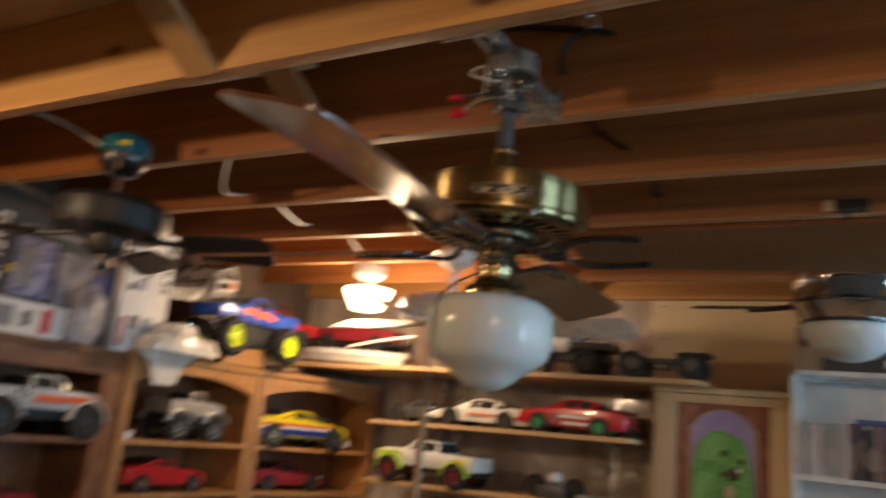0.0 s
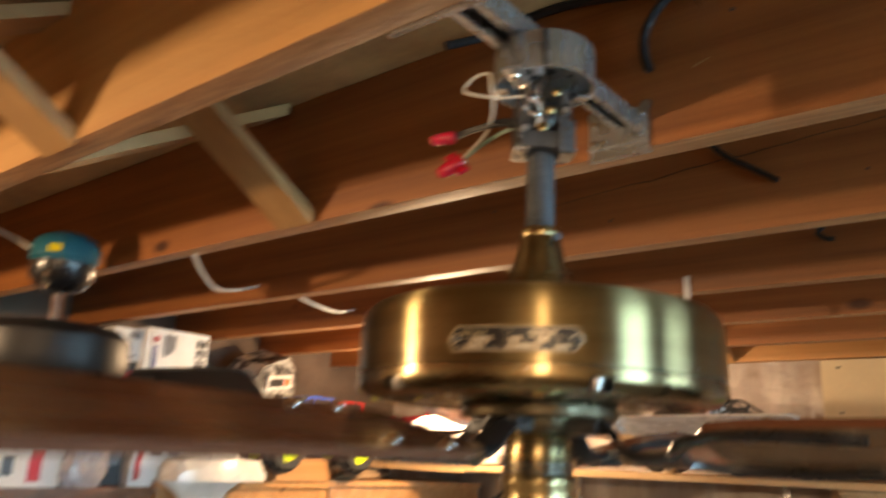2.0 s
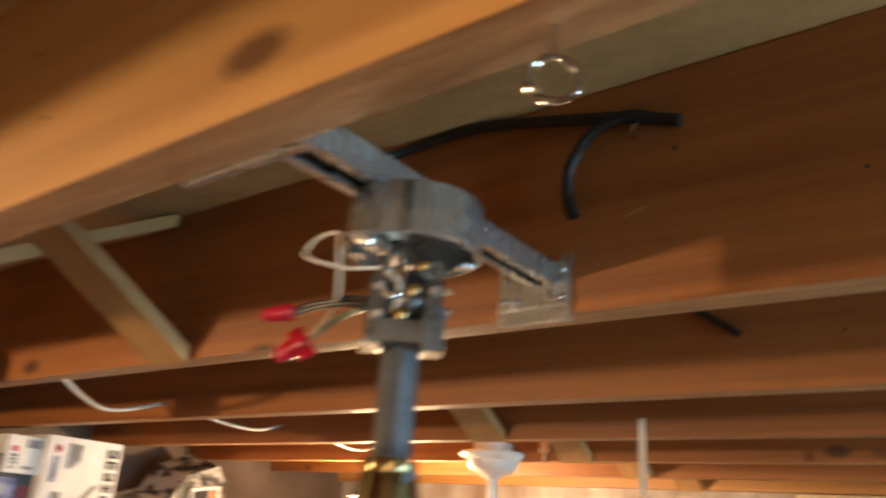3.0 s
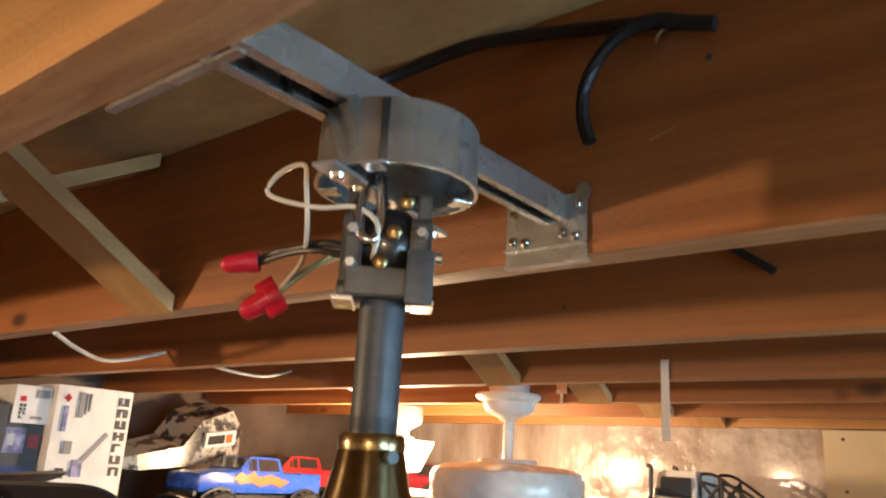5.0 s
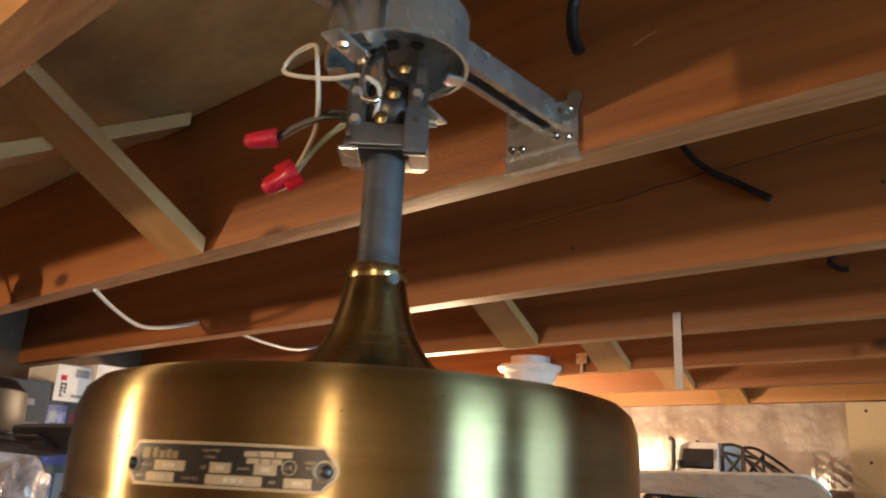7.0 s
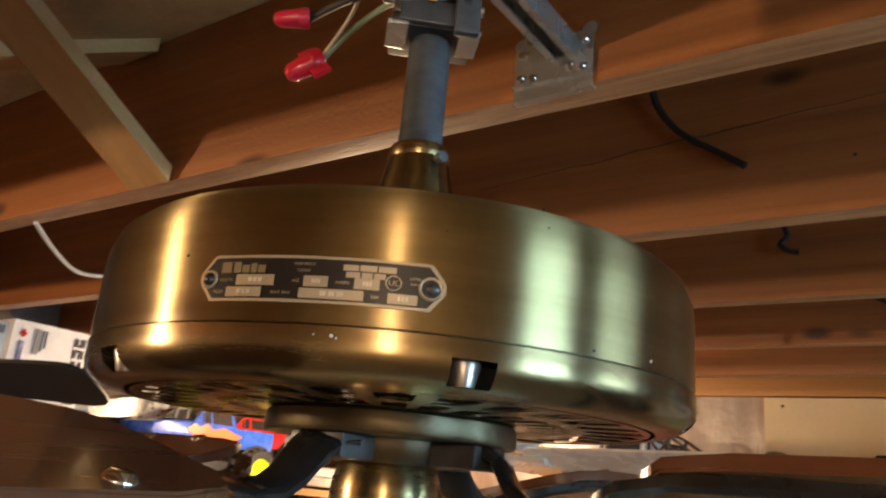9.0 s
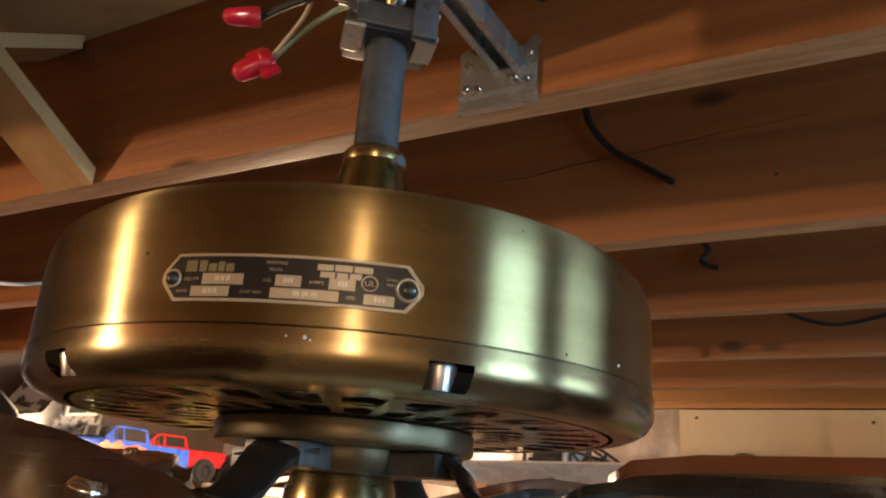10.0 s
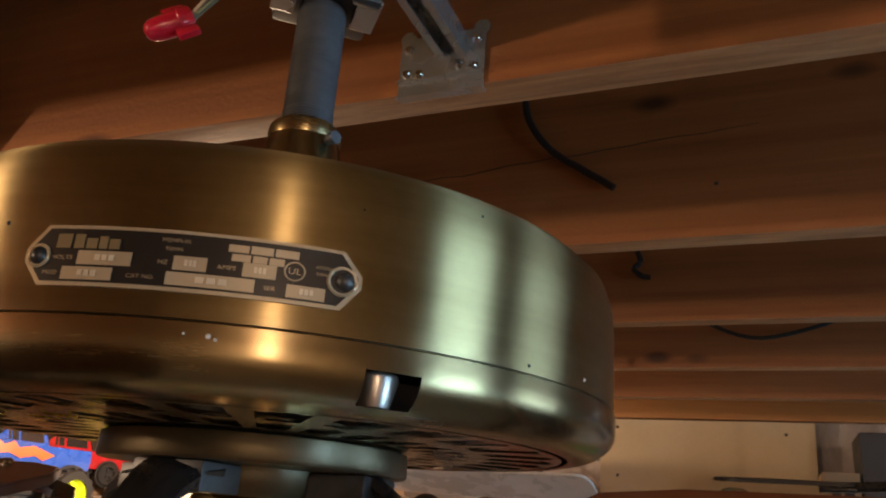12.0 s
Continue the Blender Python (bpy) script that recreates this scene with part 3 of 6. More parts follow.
for x0, x1, z0, z1, mm in ((-0.0389, -0.0345, 0.0022, 0.0072, PLATE_GOLD), (-0.0335, -0.0305, 0.0022, 0.0072, PLATE_GOLD), (-0.0298, -0.0266, 0.0022, 0.0058, PLATE_GOLD), (-0.0260, -0.0236, 0.0022, 0.0066, PLATE_GOLD), (-0.0230, -0.0200, 0.0022, 0.0058, PLATE_GOLD), (0.0104, 0.0160, 0.0046, 0.0072, PLATE_TAN), (0.0166, 0.0228, 0.0046, 0.0074, PLATE_TAN), (0.0234, 0.0300, 0.0046, 0.0074, PLATE_TAN), (0.0116, 0.0168, 0.0015, 0.0040, PLATE_TAN), (0.0174, 0.0214, 0.0015, 0.0040, PLATE_TAN), (0.0220, 0.0262, 0.0015, 0.0040, PLATE_TAN)):
    field(x0, x1, z0, z1, mm, "maker_mark")
bm = B()
at = on_drum(PLATE_A, R + 0.0019)
for text, size, cx, cz in (("VOLTS", 0.0021, -0.0362, -0.0012), ("MOD", 0.0020, -0.0392, -0.0066), ("MEMPHIS", 0.0020, -0.0042, 0.0066), ("TENN", 0.0019, -0.0045, 0.0036), ("HZ", 0.0021, -0.0070, -0.0012), ("CAT NO.", 0.0020, -0.0125, -0.0067), ("AMPS", 0.0022, 0.0106, -0.0012), ("SER", 0.0021, 0.0230, -0.0067), ("LISTED", 0.0015, 0.0374, 0.0030), ("FAN", 0.0016, 0.0370, 0.0006), ("UL", 0.0032, 0.0293, 0.0003)):
    write(bm, text, size, lambda x, y, cx=cx, cz=cz: at(cx + x, PZ + K * (cz + y)))
part("plate_lettering", bm, PLATE_TAN, plate, smooth=0)
bm = B()
ring_pts = [at(0.0293 + 0.0028 * math.cos(q), PZ + 0.0003 + 0.0027 * math.sin(q)) for q in (2 * math.pi * i / 24 for i in range(25))]
tube(bm, ring_pts, 0.00025, 5)
part("approval_ring", bm, PLATE_TAN, plate)
for x, ring in ((-0.0440, 0.0031), (0.0440, 0.0040)):
    rivet = lathe(B(), [(0.0, 0.0022), (0.0014, 0.0019), (0.0024, 0.0010), (0.0027, 0.0)], 18, pose(0, 0, 0, 0, 90, 0))
    o = part("rivet", rivet, DARK_STEEL, plate)
    p = on_drum(PLATE_A, R + 0.0014)(x, PZ - 0.0005)
    o.matrix_basis = Matrix.Translation(p) @ pose(0, 0, 0, 0, 0, PLATE_A + math.degrees(x / R))
    bm = B()
    tube(bm, [on_drum(PLATE_A, R + 0.0016)(x - (ring - 0.0031) + ring * math.cos(q), PZ - 0.0005 + ring * math.sin(q)) for q in (2 * math.pi * i / 20 for i in range(21))], 0.0006, 5)
    part("rivet_ring", bm, PLATE_TAN, plate)

part("flywheel", lathe(B(), [(0, 1.8500), (0.066, 1.8500), (0.0685, 1.8488), (0.0690, 1.8400), (0.0680, 1.8382), (0.040, 1.8378), (0.039, 1.8290), (0.036, 1.826), (0, 1.826)], 64), BRASS_DULL, fan, "tarnished brass hub ring")
part("switch_housing", lathe(B(), [(0, 1.826), (0.026, 1.826), (0.027, 1.824), (0.0290, 1.818), (0.0298, 1.812), (0.0305, 1.790), (0.0322, 1.788), (0.0322, 1.783), (0.0310, 1.781), (0.0325, 1.762), (0.037, 1.757), (0.046, 1.752), (0.050, 1.747), (0.052, 1.738), (0.052, 1.728), (0, 1.728)], 64), BRASS_SMOOTH, fan, "brass switch housing and globe fitter")
for z in (1.8000, 1.7945):
    part("groove", lathe(B(), [(0.0296, z - 0.0011), (0.0309, z - 0.0008), (0.0309, z + 0.0008), (0.0296, z + 0.0011)], 48), DARK_STEEL, fan)
globe = part("globe", lathe(B(), [(0.050, 1.738), (0.052, 1.7355), (0.068, 1.7335), (0.084, 1.730), (0.0985, 1.7220), (0.1065, 1.711), (0.1098, 1.697), (0.1105, 1.680), (0.1098, 1.662), (0.1075, 1.645), (0.1025, 1.632), (0.0925, 1.6215), (0.0785, 1.6130), (0.0655, 1.605), (0.0555, 1.5975), (0.0475, 1.590), (0.0380, 1.582), (0.0240, 1.576), (0.0110, 1.5735), (0, 1.573)], 72), OPAL, fan, "white opal schoolhouse glass globe")
for i in range(3):
    sc = part("thumb_screw", lathe(B(), [(0, 0), (0.0022, 0), (0.0022, 0.010), (0.005, 0.010), (0.005, 0.013), (0, 0.013)], 12, pose(0, 0, 0, 0, 90, 0)), BRASS_SMOOTH, fan)
    sc.matrix_basis = pose(0.050 * math.cos(radians(20 + 120 * i)), 0.050 * math.sin(radians(20 + 120 * i)), 1.733, 0, 0, 20 + 120 * i)
# pull chain: beads on a thread, and a long cord below
chain = B()
pts = [(-0.020, -0.026, 1.775), (-0.038, -0.062, 1.752), (-0.0525, -0.0905, 1.724), (-0.0572, -0.0992, 1.700), (-0.0572, -0.0992, 1.64), (-0.0572, -0.0992, 1.58), (-0.0572, -0.0992, 1.53)]
tube(chain, pts, 0.0010, 6)
cp = part("pull_chain", chain, DARK_STEEL, fan, "thin beaded metal pull chain")
bead = B()
lathe(bead, [(0, 0.0025), (0.0018, 0.0018), (0.0025, 0), (0.0018, -0.0018), (0, -0.0025)], 10)
bead = part("bead", bead, DARK_STEEL, cp)
bead.location = pts[0]
for (x0, y0, z0), (x1, y1, z1) in zip(pts, pts[1:]):
    L = max(1, int(math.dist((x0, y0, z0), (x1, y1, z1)) / 0.0055))
    for k in range(1, L + 1):
        t = k / L
        share(bead, "bead", Matrix.Translation((x0 + (x1 - x0) * t, y0 + (y1 - y0) * t, z0 + (z1 - z0) * t)), cp)
part("pull_cord", tube(B(), [(-0.0572, -0.0992, 1.535), (-0.0572, -0.0992, 1.42), (-0.0572, -0.0992, 1.30)], 0.0062, 10), CARD_BROWN, fan, "brown cord pull")

# blades and their irons, built along +x
BLADE_Z, TILT_DEG = 1.820, -14.0


def blade_outline(r0=0.150, r1=0.665, w0=0.060, w1=0.078):
    pts = [(r0, -w0 * 0.55), (r0 + 0.012, -w0 * 0.85), (r0 + 0.04, -w0)]
    for i in range(1, 5):
        t = i / 5
        pts.append((r0 + 0.04 + (r1 - 0.04 - r0 - 0.04) * t, -(w0 + (w1 - w0) * t)))
    pts += [(r1 - 0.035, -w1), (r1 - 0.014, -w1 + 0.006), (r1 - 0.004, -w1 + 0.020), (r1, -w1 + 0.040)]
    return pts + [(x, -y) for x, y in pts[::-1]]


def fan_blade(mat_, outline, thick, parent, name="blade"):
    bm = prism(B(), outline, -thick / 2, thick / 2)
    bmesh.ops.bevel(bm, geom=[e for e in bm.edges if abs((e.verts[0].co - e.verts[1].co).z) < 1e-6], offset=0.0012, segments=2, affect="EDGES")
    return part(name, bm, mat_, parent)


for i in range(4):
    turn = pose(0, 0, BLADE_Z, 0, 0, -87 + 90 * i)
    tilt = turn @ pose(0, 0, 0, TILT_DEG, 0, 0)
    blade = fan_blade(BLADE_TOP, blade_outline(), 0.0065, fan)
    blade.matrix_basis = tilt
    blade["label"] = "dark walnut-brown wooden blade"
    blade.data.materials.append(BLADE_UNDER)
    for f in blade.data.polygons:
        if f.normal.z < -0.9:
            f.material_index = 1
    bm = B()
    strap = [(0.048, 0.0165, 0.0130), (0.060, 0.0150, 0.0130), (0.069, 0.0085, 0.0125), (0.077, -0.0035, 0.0115), (0.088, -0.0115, 0.0105), (0.103, -0.0135, 0.0095), (0.122, -0.0115, 0.0110), (0.132, -0.0100, 0.0140)]
    loft(bm, [[Vector((x, a * w, z + c * 0.0042)) for a, c in ((-1, -0.5), (-0.8, -1), (0.8, -1), (1, -0.5), (1, 0.5), (0.8, 1), (-0.8, 1), (-1, 0.5))] for x, z, w in strap])
    for q in (-1, 1):
        arm = [(0.122, 0.004, -0.0105, 6), (0.130, 0.020, -0.0100, 7), (0.144, 0.036, -0.0085, 7), (0.168, 0.047, -0.0072, 7), (0.200, 0.050, -0.0066, 7), (0.234, 0.047, -0.0066, 7.5), (0.256, 0.044, -0.0066, 8), (0.264, 0.043, -0.0066, 4)]
        loft(bm, [[Vector((x + k * 0.0004 * w * (1 if i < 3 else 0), q * y + k * 0.001 * w * (0.75 if i < 3 else 0.8), z + j * 0.0032)) for k, j in ((-1, -0.4), (-0.6, -1), (0.6, -1), (1, -0.4), (1, 1), (-1, 1))] for i, (x, y, z, w) in enumerate(arm)])
    block = part("mount_block", box(B(), (0.036, -0.0165, 0.0060), (0.0625, 0.0165, 0.0177), bevel=0.0018), DARK_STEEL, fan, "dark steel mounting block of a blade iron")
    block.matrix_basis = turn
    iron = part("blade_iron", bm, BLACK_IRON, fan, "black cast blade iron")
    iron.matrix_basis = tilt
    for x, y in ((0.205, 0.050), (0.205, -0.050), (0.252, 0.0445), (0.252, -0.0445)):
        c = part("blade_screw", lathe(B(), [(0, 0.0068), (0.004, 0.0062), (0.0058, 0.0040), (0.0058, 0.003), (0, 0.003)], 14), CHROME, iron)
        c.matrix_basis = Matrix.Translation((x, y, 0))

# ---- fan brace, box, clamp and wiring ----
brace = thing("fan_brace", pose(-0.372, 0, 0), "galvanised steel fan brace bar screwed between two joists", "fan brace")
prof_ = [(-0.018, 2.199), (-0.018, 2.223), (-0.015, 2.226), (0.015, 2.226), (0.018, 2.223), (0.018, 2.199), (0.009, 2.199), (0.009, 2.2005), (0.0165, 2.2005), (0.0165, 2.2245), (-0.0165, 2.2245), (-0.0165, 2.2005), (-0.009, 2.2005), (-0.009, 2.199)]
part("bar", loft(B(), [[Vector((x, y, z)) for x, z in prof_] for y in (1.117, 1.318)]), GALV, brace, smooth=0)
inner_ = [(-0.013, 2.2010), (-0.013, 2.2230), (-0.011, 2.2250), (0.011, 2.2250), (0.013, 2.2230), (0.013, 2.2010), (0.006, 2.2010), (0.006, 2.2023), (0.0116, 2.2023), (0.0116, 2.2235), (-0.0116, 2.2235), (-0.0116, 2.2023), (-0.006, 2.2023), (-0.006, 2.2010)]
part("bar_extension", loft(B(), [[Vector((x, y, z)) for x, z in inner_] for y in (1.20, 1.486)]), GALV, brace, smooth=0)
for y, s in ((1.486, 1), (1.1165, -1)):
    bm = B()
    box(bm, (-0.048, y - 0.002 if s > 0 else y - 0.0015, 2.1660), (0.032, y if s > 0 else y + 0.0005, 2.224), bevel=0.0006)
    box(bm, (-0.048, y - 0.004 if s > 0 else y - 0.0045, 2.1640), (0.032 if s > 0 else 0.064, y + 0.006 if s > 0 else y + 0.001, 2.1662))
    box(bm, (-0.048, y - 0.006, 2.1785), (0.032, y - 0.001, 2.1805))
    if s > 0:
        for x in (-0.046, 0.024):
            lathe(bm, [(0, 0), (0.0075, 0), (0.0075, 0.0018), (0, 0.0018)], 16, pose(x + 0.004, y, 2.2245, 90, 0, 0))
    br = part("end_bracket", bm, GALV, brace, "bright stamped end plate", smooth=0)
    for x, z in ((-0.040, 2.188), (-0.040, 2.213), (0.022, 2.186), (0.024, 2.213), (0.010, 2.190), (-0.028, 2.186)):
        sc = part("screw", lathe(B(), [(0, 0.0042), (0.003, 0.0035), (0.0046, 0.001), (0.0046, 0)], 12), CHROME, br)
        sc.matrix_basis = pose(x, y - 0.002 if s > 0 else y + 0.001, z, 90 if s > 0 else -90, 0, 0)
ebox = thing("junction_box", pose(-0.352, 1.266, 0), "round galvanised ceiling junction box, open below", "junction box")
part("can", lathe(B(), [(0, 2.1965), (0.0475, 2.1965), (0.0495, 2.193), (0.0495, 2.158), (0.0503, 2.157), (0.0503, 2.155), (0.0478, 2.155), (0.0478, 2.191), (0, 2.192)], 56), GALV, ebox)
bm = B()
for i in range(10):
    q = 2 * math.pi * i / 10
    lathe(bm, [(0.0, 2.1915), (0.005, 2.1915), (0.005, 2.1900), (0, 2.1900)], 12, Matrix.Translation((0.03 * math.cos(q), 0.03 * math.sin(q), 0)))
part("knockout", bm, DARK_STEEL, ebox)
bm = B()
box(bm, (-0.0725, -0.0078, 2.1515), (0.0725, 0.0078, 2.1540), None, 0.0006)
strap = part("mounting_strap", bm, GALV, ebox, "flat mounting strap across the box", smooth=0)
strap.matrix_basis = pose(-0.0145, 0.0085, 0, 0, 0, 103)
part("can_seam", box(B(), (0.0488, -0.0022, 2.156), (0.0512, 0.0022, 2.194), bevel=0.0006), DARK_STEEL, ebox, smooth=0).matrix_basis = pose(0, 0, 0, 0, 0, -57)
for a in (-66, -150, 60):
    part("ear", box(B(), (0.036, -0.006, 2.1545), (0.0485, 0.006, 2.1565), bevel=0.0006), GALV, ebox, smooth=0).matrix_basis = pose(0, 0, 0, 0, 0, a)
for x in (-0.058, -0.034, -0.006, 0.020, 0.040, 0.062):
    part("strap_screw", lathe(B(), [(0, 2.147), (0.004, 2.148), (0.005, 2.151), (0, 2.151)], 12), CHROME, strap).matrix_basis = pose(x, 0, 0)
clamp = thing("hanger_clamp", pose(FX, FY, 0), "dark steel hanger clamp gripping the downrod pipe", "fan hanger")
CL = pose(0, 0, 0, 0, 0, 42)
for q in (-1, 1):
    bm = B()
    box(bm, (q * 0.0195 - 0.0065, -0.021, 2.092), (q * 0.0195 + 0.0065, 0.021, 2.132), bevel=0.003)
    box(bm, (q * 0.021 - 0.004, -0.012, 2.130), (q * 0.021 + 0.004, 0.016, 2.150), bevel=0.002)
    part("clamp_cheek", bm, DARK_STEEL, clamp, smooth=0).matrix_basis = CL
    for z in (2.102, 2.122):
        part("cheek_bolt", lathe(B(), [(0, 0.006), (0.003, 0.006), (0.0042, 0.004), (0.0042, 0.0)], 6, pose(q * 0.0195, -0.021, z, 90, 0, 0)), GALV, clamp).matrix_basis = CL
part("clamp_back", box(B(), (-0.013, 0.010, 2.094), (0.013, 0.018, 2.140), bevel=0.002), BLACK, clamp, smooth=0).matrix_basis = CL
part("clamp_foot", box(B(), (-0.027, -0.020, 2.084), (0.027, 0.020, 2.0935), bevel=0.004), DARK_STEEL, clamp).matrix_basis = CL
part("clamp_lug", box(B(), (0.012, -0.027, 2.080), (0.028, -0.019, 2.112), bevel=0.003), PIPE_STEEL, clamp).matrix_basis = CL
part("clamp_plate", box(B(), (-0.022, -0.0240, 2.0850), (0.013, -0.0190, 2.1010), bevel=0.0012), DARK_STEEL, clamp, smooth=0).matrix_basis = CL
for q in (-1, 1):
    part("clamp_flange", box(B(), (q * 0.0225 - 0.0065, -0.025, 2.0805), (q * 0.0225 + 0.0065, 0.004, 2.0835), bevel=0.001), GALV, clamp, "bright bent flange", smooth=0).matrix_basis = CL
for x, z in ((0.004, 2.1215), (-0.003, 2.1035), (0.010, 2.1400)):
    part("brass_nut", lathe(B(), [(0, 0.0045), (0.0026, 0.0045), (0.0048, 0.0034), (0.0048, 0.0), (0, 0.0)], 6, pose(x, -0.0225, z, 90, 0, 0)), BRASS_SMOOTH, clamp).matrix_basis = CL
part("rubber_ball", lathe(B(), [(0, 2.142), (0.013, 2.139), (0.0205, 2.130), (0.0232, 2.118), (0.0205, 2.106), (0.013, 2.098), (0, 2.096)], 28), BLACK_IRON, clamp)
part("clamp_bolt", tube(B(), [(-0.033, 0.0, 2.114), (0.033, 0.0, 2.114)], 0.0035, 10), GALV, clamp).matrix_basis = CL
part("hook", tube(B(), [(0.000, -0.018, 2.158), (-0.001, -0.022, 2.145), (0.000, -0.026, 2.130), (0.004, -0.027, 2.119), (0.009, -0.023, 2.116), (0.011, -0.019, 2.124), (0.010, -0.018, 2.142), (0.009, -0.018, 2.156)], 0.0030, 10), CHROME, clamp, "bright steel hanger hook")
wires = thing("fan_wiring", pose(0, 0, 0), "loose white and black wires capped with red wire nuts", "wiring")
part("white_wire", tube(B(), [(-0.345, 1.243, 2.106), (-0.340, 1.240, 2.125), (-0.355, 1.236, 2.137), (-0.375, 1.226, 2.137), (-0.402, 1.216, 2.144), (-0.412, 1.215, 2.152), (-0.402, 1.218, 2.163), (-0.388, 1.222, 2.165), (-0.384, 1.222, 2.150), (-0.384, 1.226, 2.125), (-0.402, 1.240, 2.112), (-0.430, 1.254, 2.106), (-0.452, 1.263, 2.101)], 0.0016, 8), WIRE_WHITE, wires)
part("green_wire", tube(B(), [(-0.362, 1.246, 2.112), (-0.385, 1.248, 2.113), (-0.420, 1.255, 2.108), (-0.452, 1.264, 2.100)], 0.0022, 8), WIRE_GREEN, wires)
part("black_wire", tube(B(), [(-0.360, 1.246, 2.114), (-0.380, 1.238, 2.119), (-0.405, 1.236, 2.118), (-0.424, 1.238, 2.119), (-0.440, 1.235, 2.115)], 0.0026, 8), BLACK, wires)
part("black_wire", tube(B(), [(-0.362, 1.243, 2.110), (-0.384, 1.234, 2.114), (-0.410, 1.234, 2.115), (-0.440, 1.236, 2.113)], 0.0020, 8), BLACK, wires)
part("black_lead", tube(B(), [(-0.352, 1.252, 2.165), (-0.360, 1.240, 2.140), (-0.356, 1.244, 2.118)], 0.0022, 8), BLACK, wires)


def wire_nut(p, q, wings, k=1.0):
    d = (Vector(q) - Vector(p))
    m = Matrix.Translation(p) @ d.to_track_quat("Z", "Y").to_matrix().to_4x4() @ Matrix.Diagonal((k, k, k, 1))
    bm = lathe(B(), [(0.0042, 0.001), (0.0066, 0), (0.0072, 0.0012), (0.0072, 0.007), (0.0066, 0.0075), (0.0063, 0.015), (0.0056, 0.0205), (0.0040, 0.0232), (0.0018, 0.0244), (0, 0.0245)], 18, m)
    if wings:
        box(bm, (-0.0018, -0.0125, 0.000), (0.0018, 0.0125, 0.0115), m @ Matrix.Rotation(radians(25), 4, "Z"), 0.0015)
    part("wire_nut", bm, RED_NUT, wires, "shiny red twist-on wire nut")


wire_nut((-0.4385, 1.2355, 2.1145), (-0.4570, 1.2190, 2.1095), False, 1.0)
wire_nut((-0.450, 1.264, 2.1015), (-0.4715, 1.2465, 2.082), True, 1.22)

# cables stapled under the floor
def cable(name, pts, r, mat_, label):
    return solid(name, tube(B(), pts, r, 8), mat_, label, "cable")


cable("cable", [(-0.60, 1.41, 2.352), (-0.574, 1.462, 2.382), (-0.535, 1.478, 2.396), (-0.490, 1.479, 2.3985), (-0.440, 1.479, 2.395), (-0.358, 1.479, 2.378), (-0.273, 1.479, 2.357), (-0.226, 1.480, 2.341)], 0.0062, CABLE_BLACK, "black electrical cable running along a joist face")
cable("cable", [(-0.250, 1.478, 2.350), (-0.275, 1.472, 2.356), (-0.308, 1.470, 2.348), (-0.333, 1.470, 2.318), (-0.338, 1.472, 2.287), (-0.332, 1.474, 2.262)], 0.0058, CABLE_BLACK, "black cable stub hanging down the joist face")
cable("cable", [(-0.432, 1.885, 2.400), (-0.424, 1.884, 2.358), (-0.400, 1.884, 2.317), (-0.374, 1.886, 2.292), (-0.351, 1.886, 2.276), (-0.306, 1.886, 2.243)], 0.0050, CABLE_BLACK, "short black cable stub hanging against a joist face")
cable("cable", [(-0.350, 2.290, 2.340), (-0.340, 2.286, 2.300), (-0.333, 2.286, 2.276), (-0.345, 2.284, 2.262), (-0.330, 2.284, 2.248), (-0.316, 2.286, 2.246)], 0.005, CABLE_BLACK, "short curled black cable stub on a joist face")
cable("cable", [(-0.27, 2.685, 2.29), (-0.239, 2.68, 2.255), (-0.144, 2.68, 2.226), (-0.006, 2.68, 2.259), (0.03, 2.685, 2.29)], 0.0045, CABLE_BLACK, "dark cable sagging along a joist")
cable("white_cable", [(-1.325, 1.515, 2.168), (-1.42, 1.60, 2.160), (-1.53, 1.71, 2.158), (-1.585, 1.80, 2.175), (-1.605, 1.888, 2.203)], 0.0040, WIRE_WHITE, "flat white cable drooping between two joists")
cable("white_cable", [(-1.50, 1.925, 2.178), (-1.55, 2.05, 2.176), (-1.61, 2.18, 2.186), (-1.66, 2.295, 2.215)], 0.0036, WIRE_WHITE, "flat white cable drooping between two joists")
cable("white_cable", [(-1.50, 2.335, 2.178), (-1.56, 2.46, 2.176), (-1.62, 2.59, 2.186), (-1.67, 2.70, 2.215)], 0.0036, WIRE_WHITE, "flat white cable drooping between two joists")
cable("white_cable", [(-1.93, 1.113, 2.19), (-1.80, 1.20, 2.24), (-1.72, 1.30, 2.22), (-1.64, 1.36, 2.17)], 0.004, WIRE_WHITE, "thin white cable above the black fan")
solid("cable_staple", tube(B(), [(-0.272, 1.489, 2.337), (-0.272, 1.4735, 2.337), (-0.266, 1.4735, 2.346), (-0.266, 1.489, 2.346)], 0.0016, 8), CHROME, "bright cable staple driven into a joist face", "staple")
hook = B()
tube(hook, [(0, 0, 0.030), (0, 0, 0.0125)], 0.0026, 8)
tube(hook, [(0.0105 * math.sin(q), 0, 0.0095 * math.cos(q) + 0.003 * max(0.0, math.cos(q)) ** 3) for q in (2 * math.pi * i / 20 for i in range(21))], 0.0017, 8)
eye_hook = solid("screw_eye", hook, CHROME, "small bright screw eye in the joist's underside", "hook", "screw eyes")
eye_hook.matrix_basis = pose(-0.139, 1.098, 2.143, 0, 0, 35)
copy_thing(eye_hook, pose(0.16, 1.098, 2.143, 0, 0, 25))
copy_thing(eye_hook, pose(0.22, 1.098, 2.143, 0, 0, 60))
strip = box(B(), (-0.0075, -0.0012, -0.145), (0.0075, 0.0012, 0.0), bevel=0.0005)
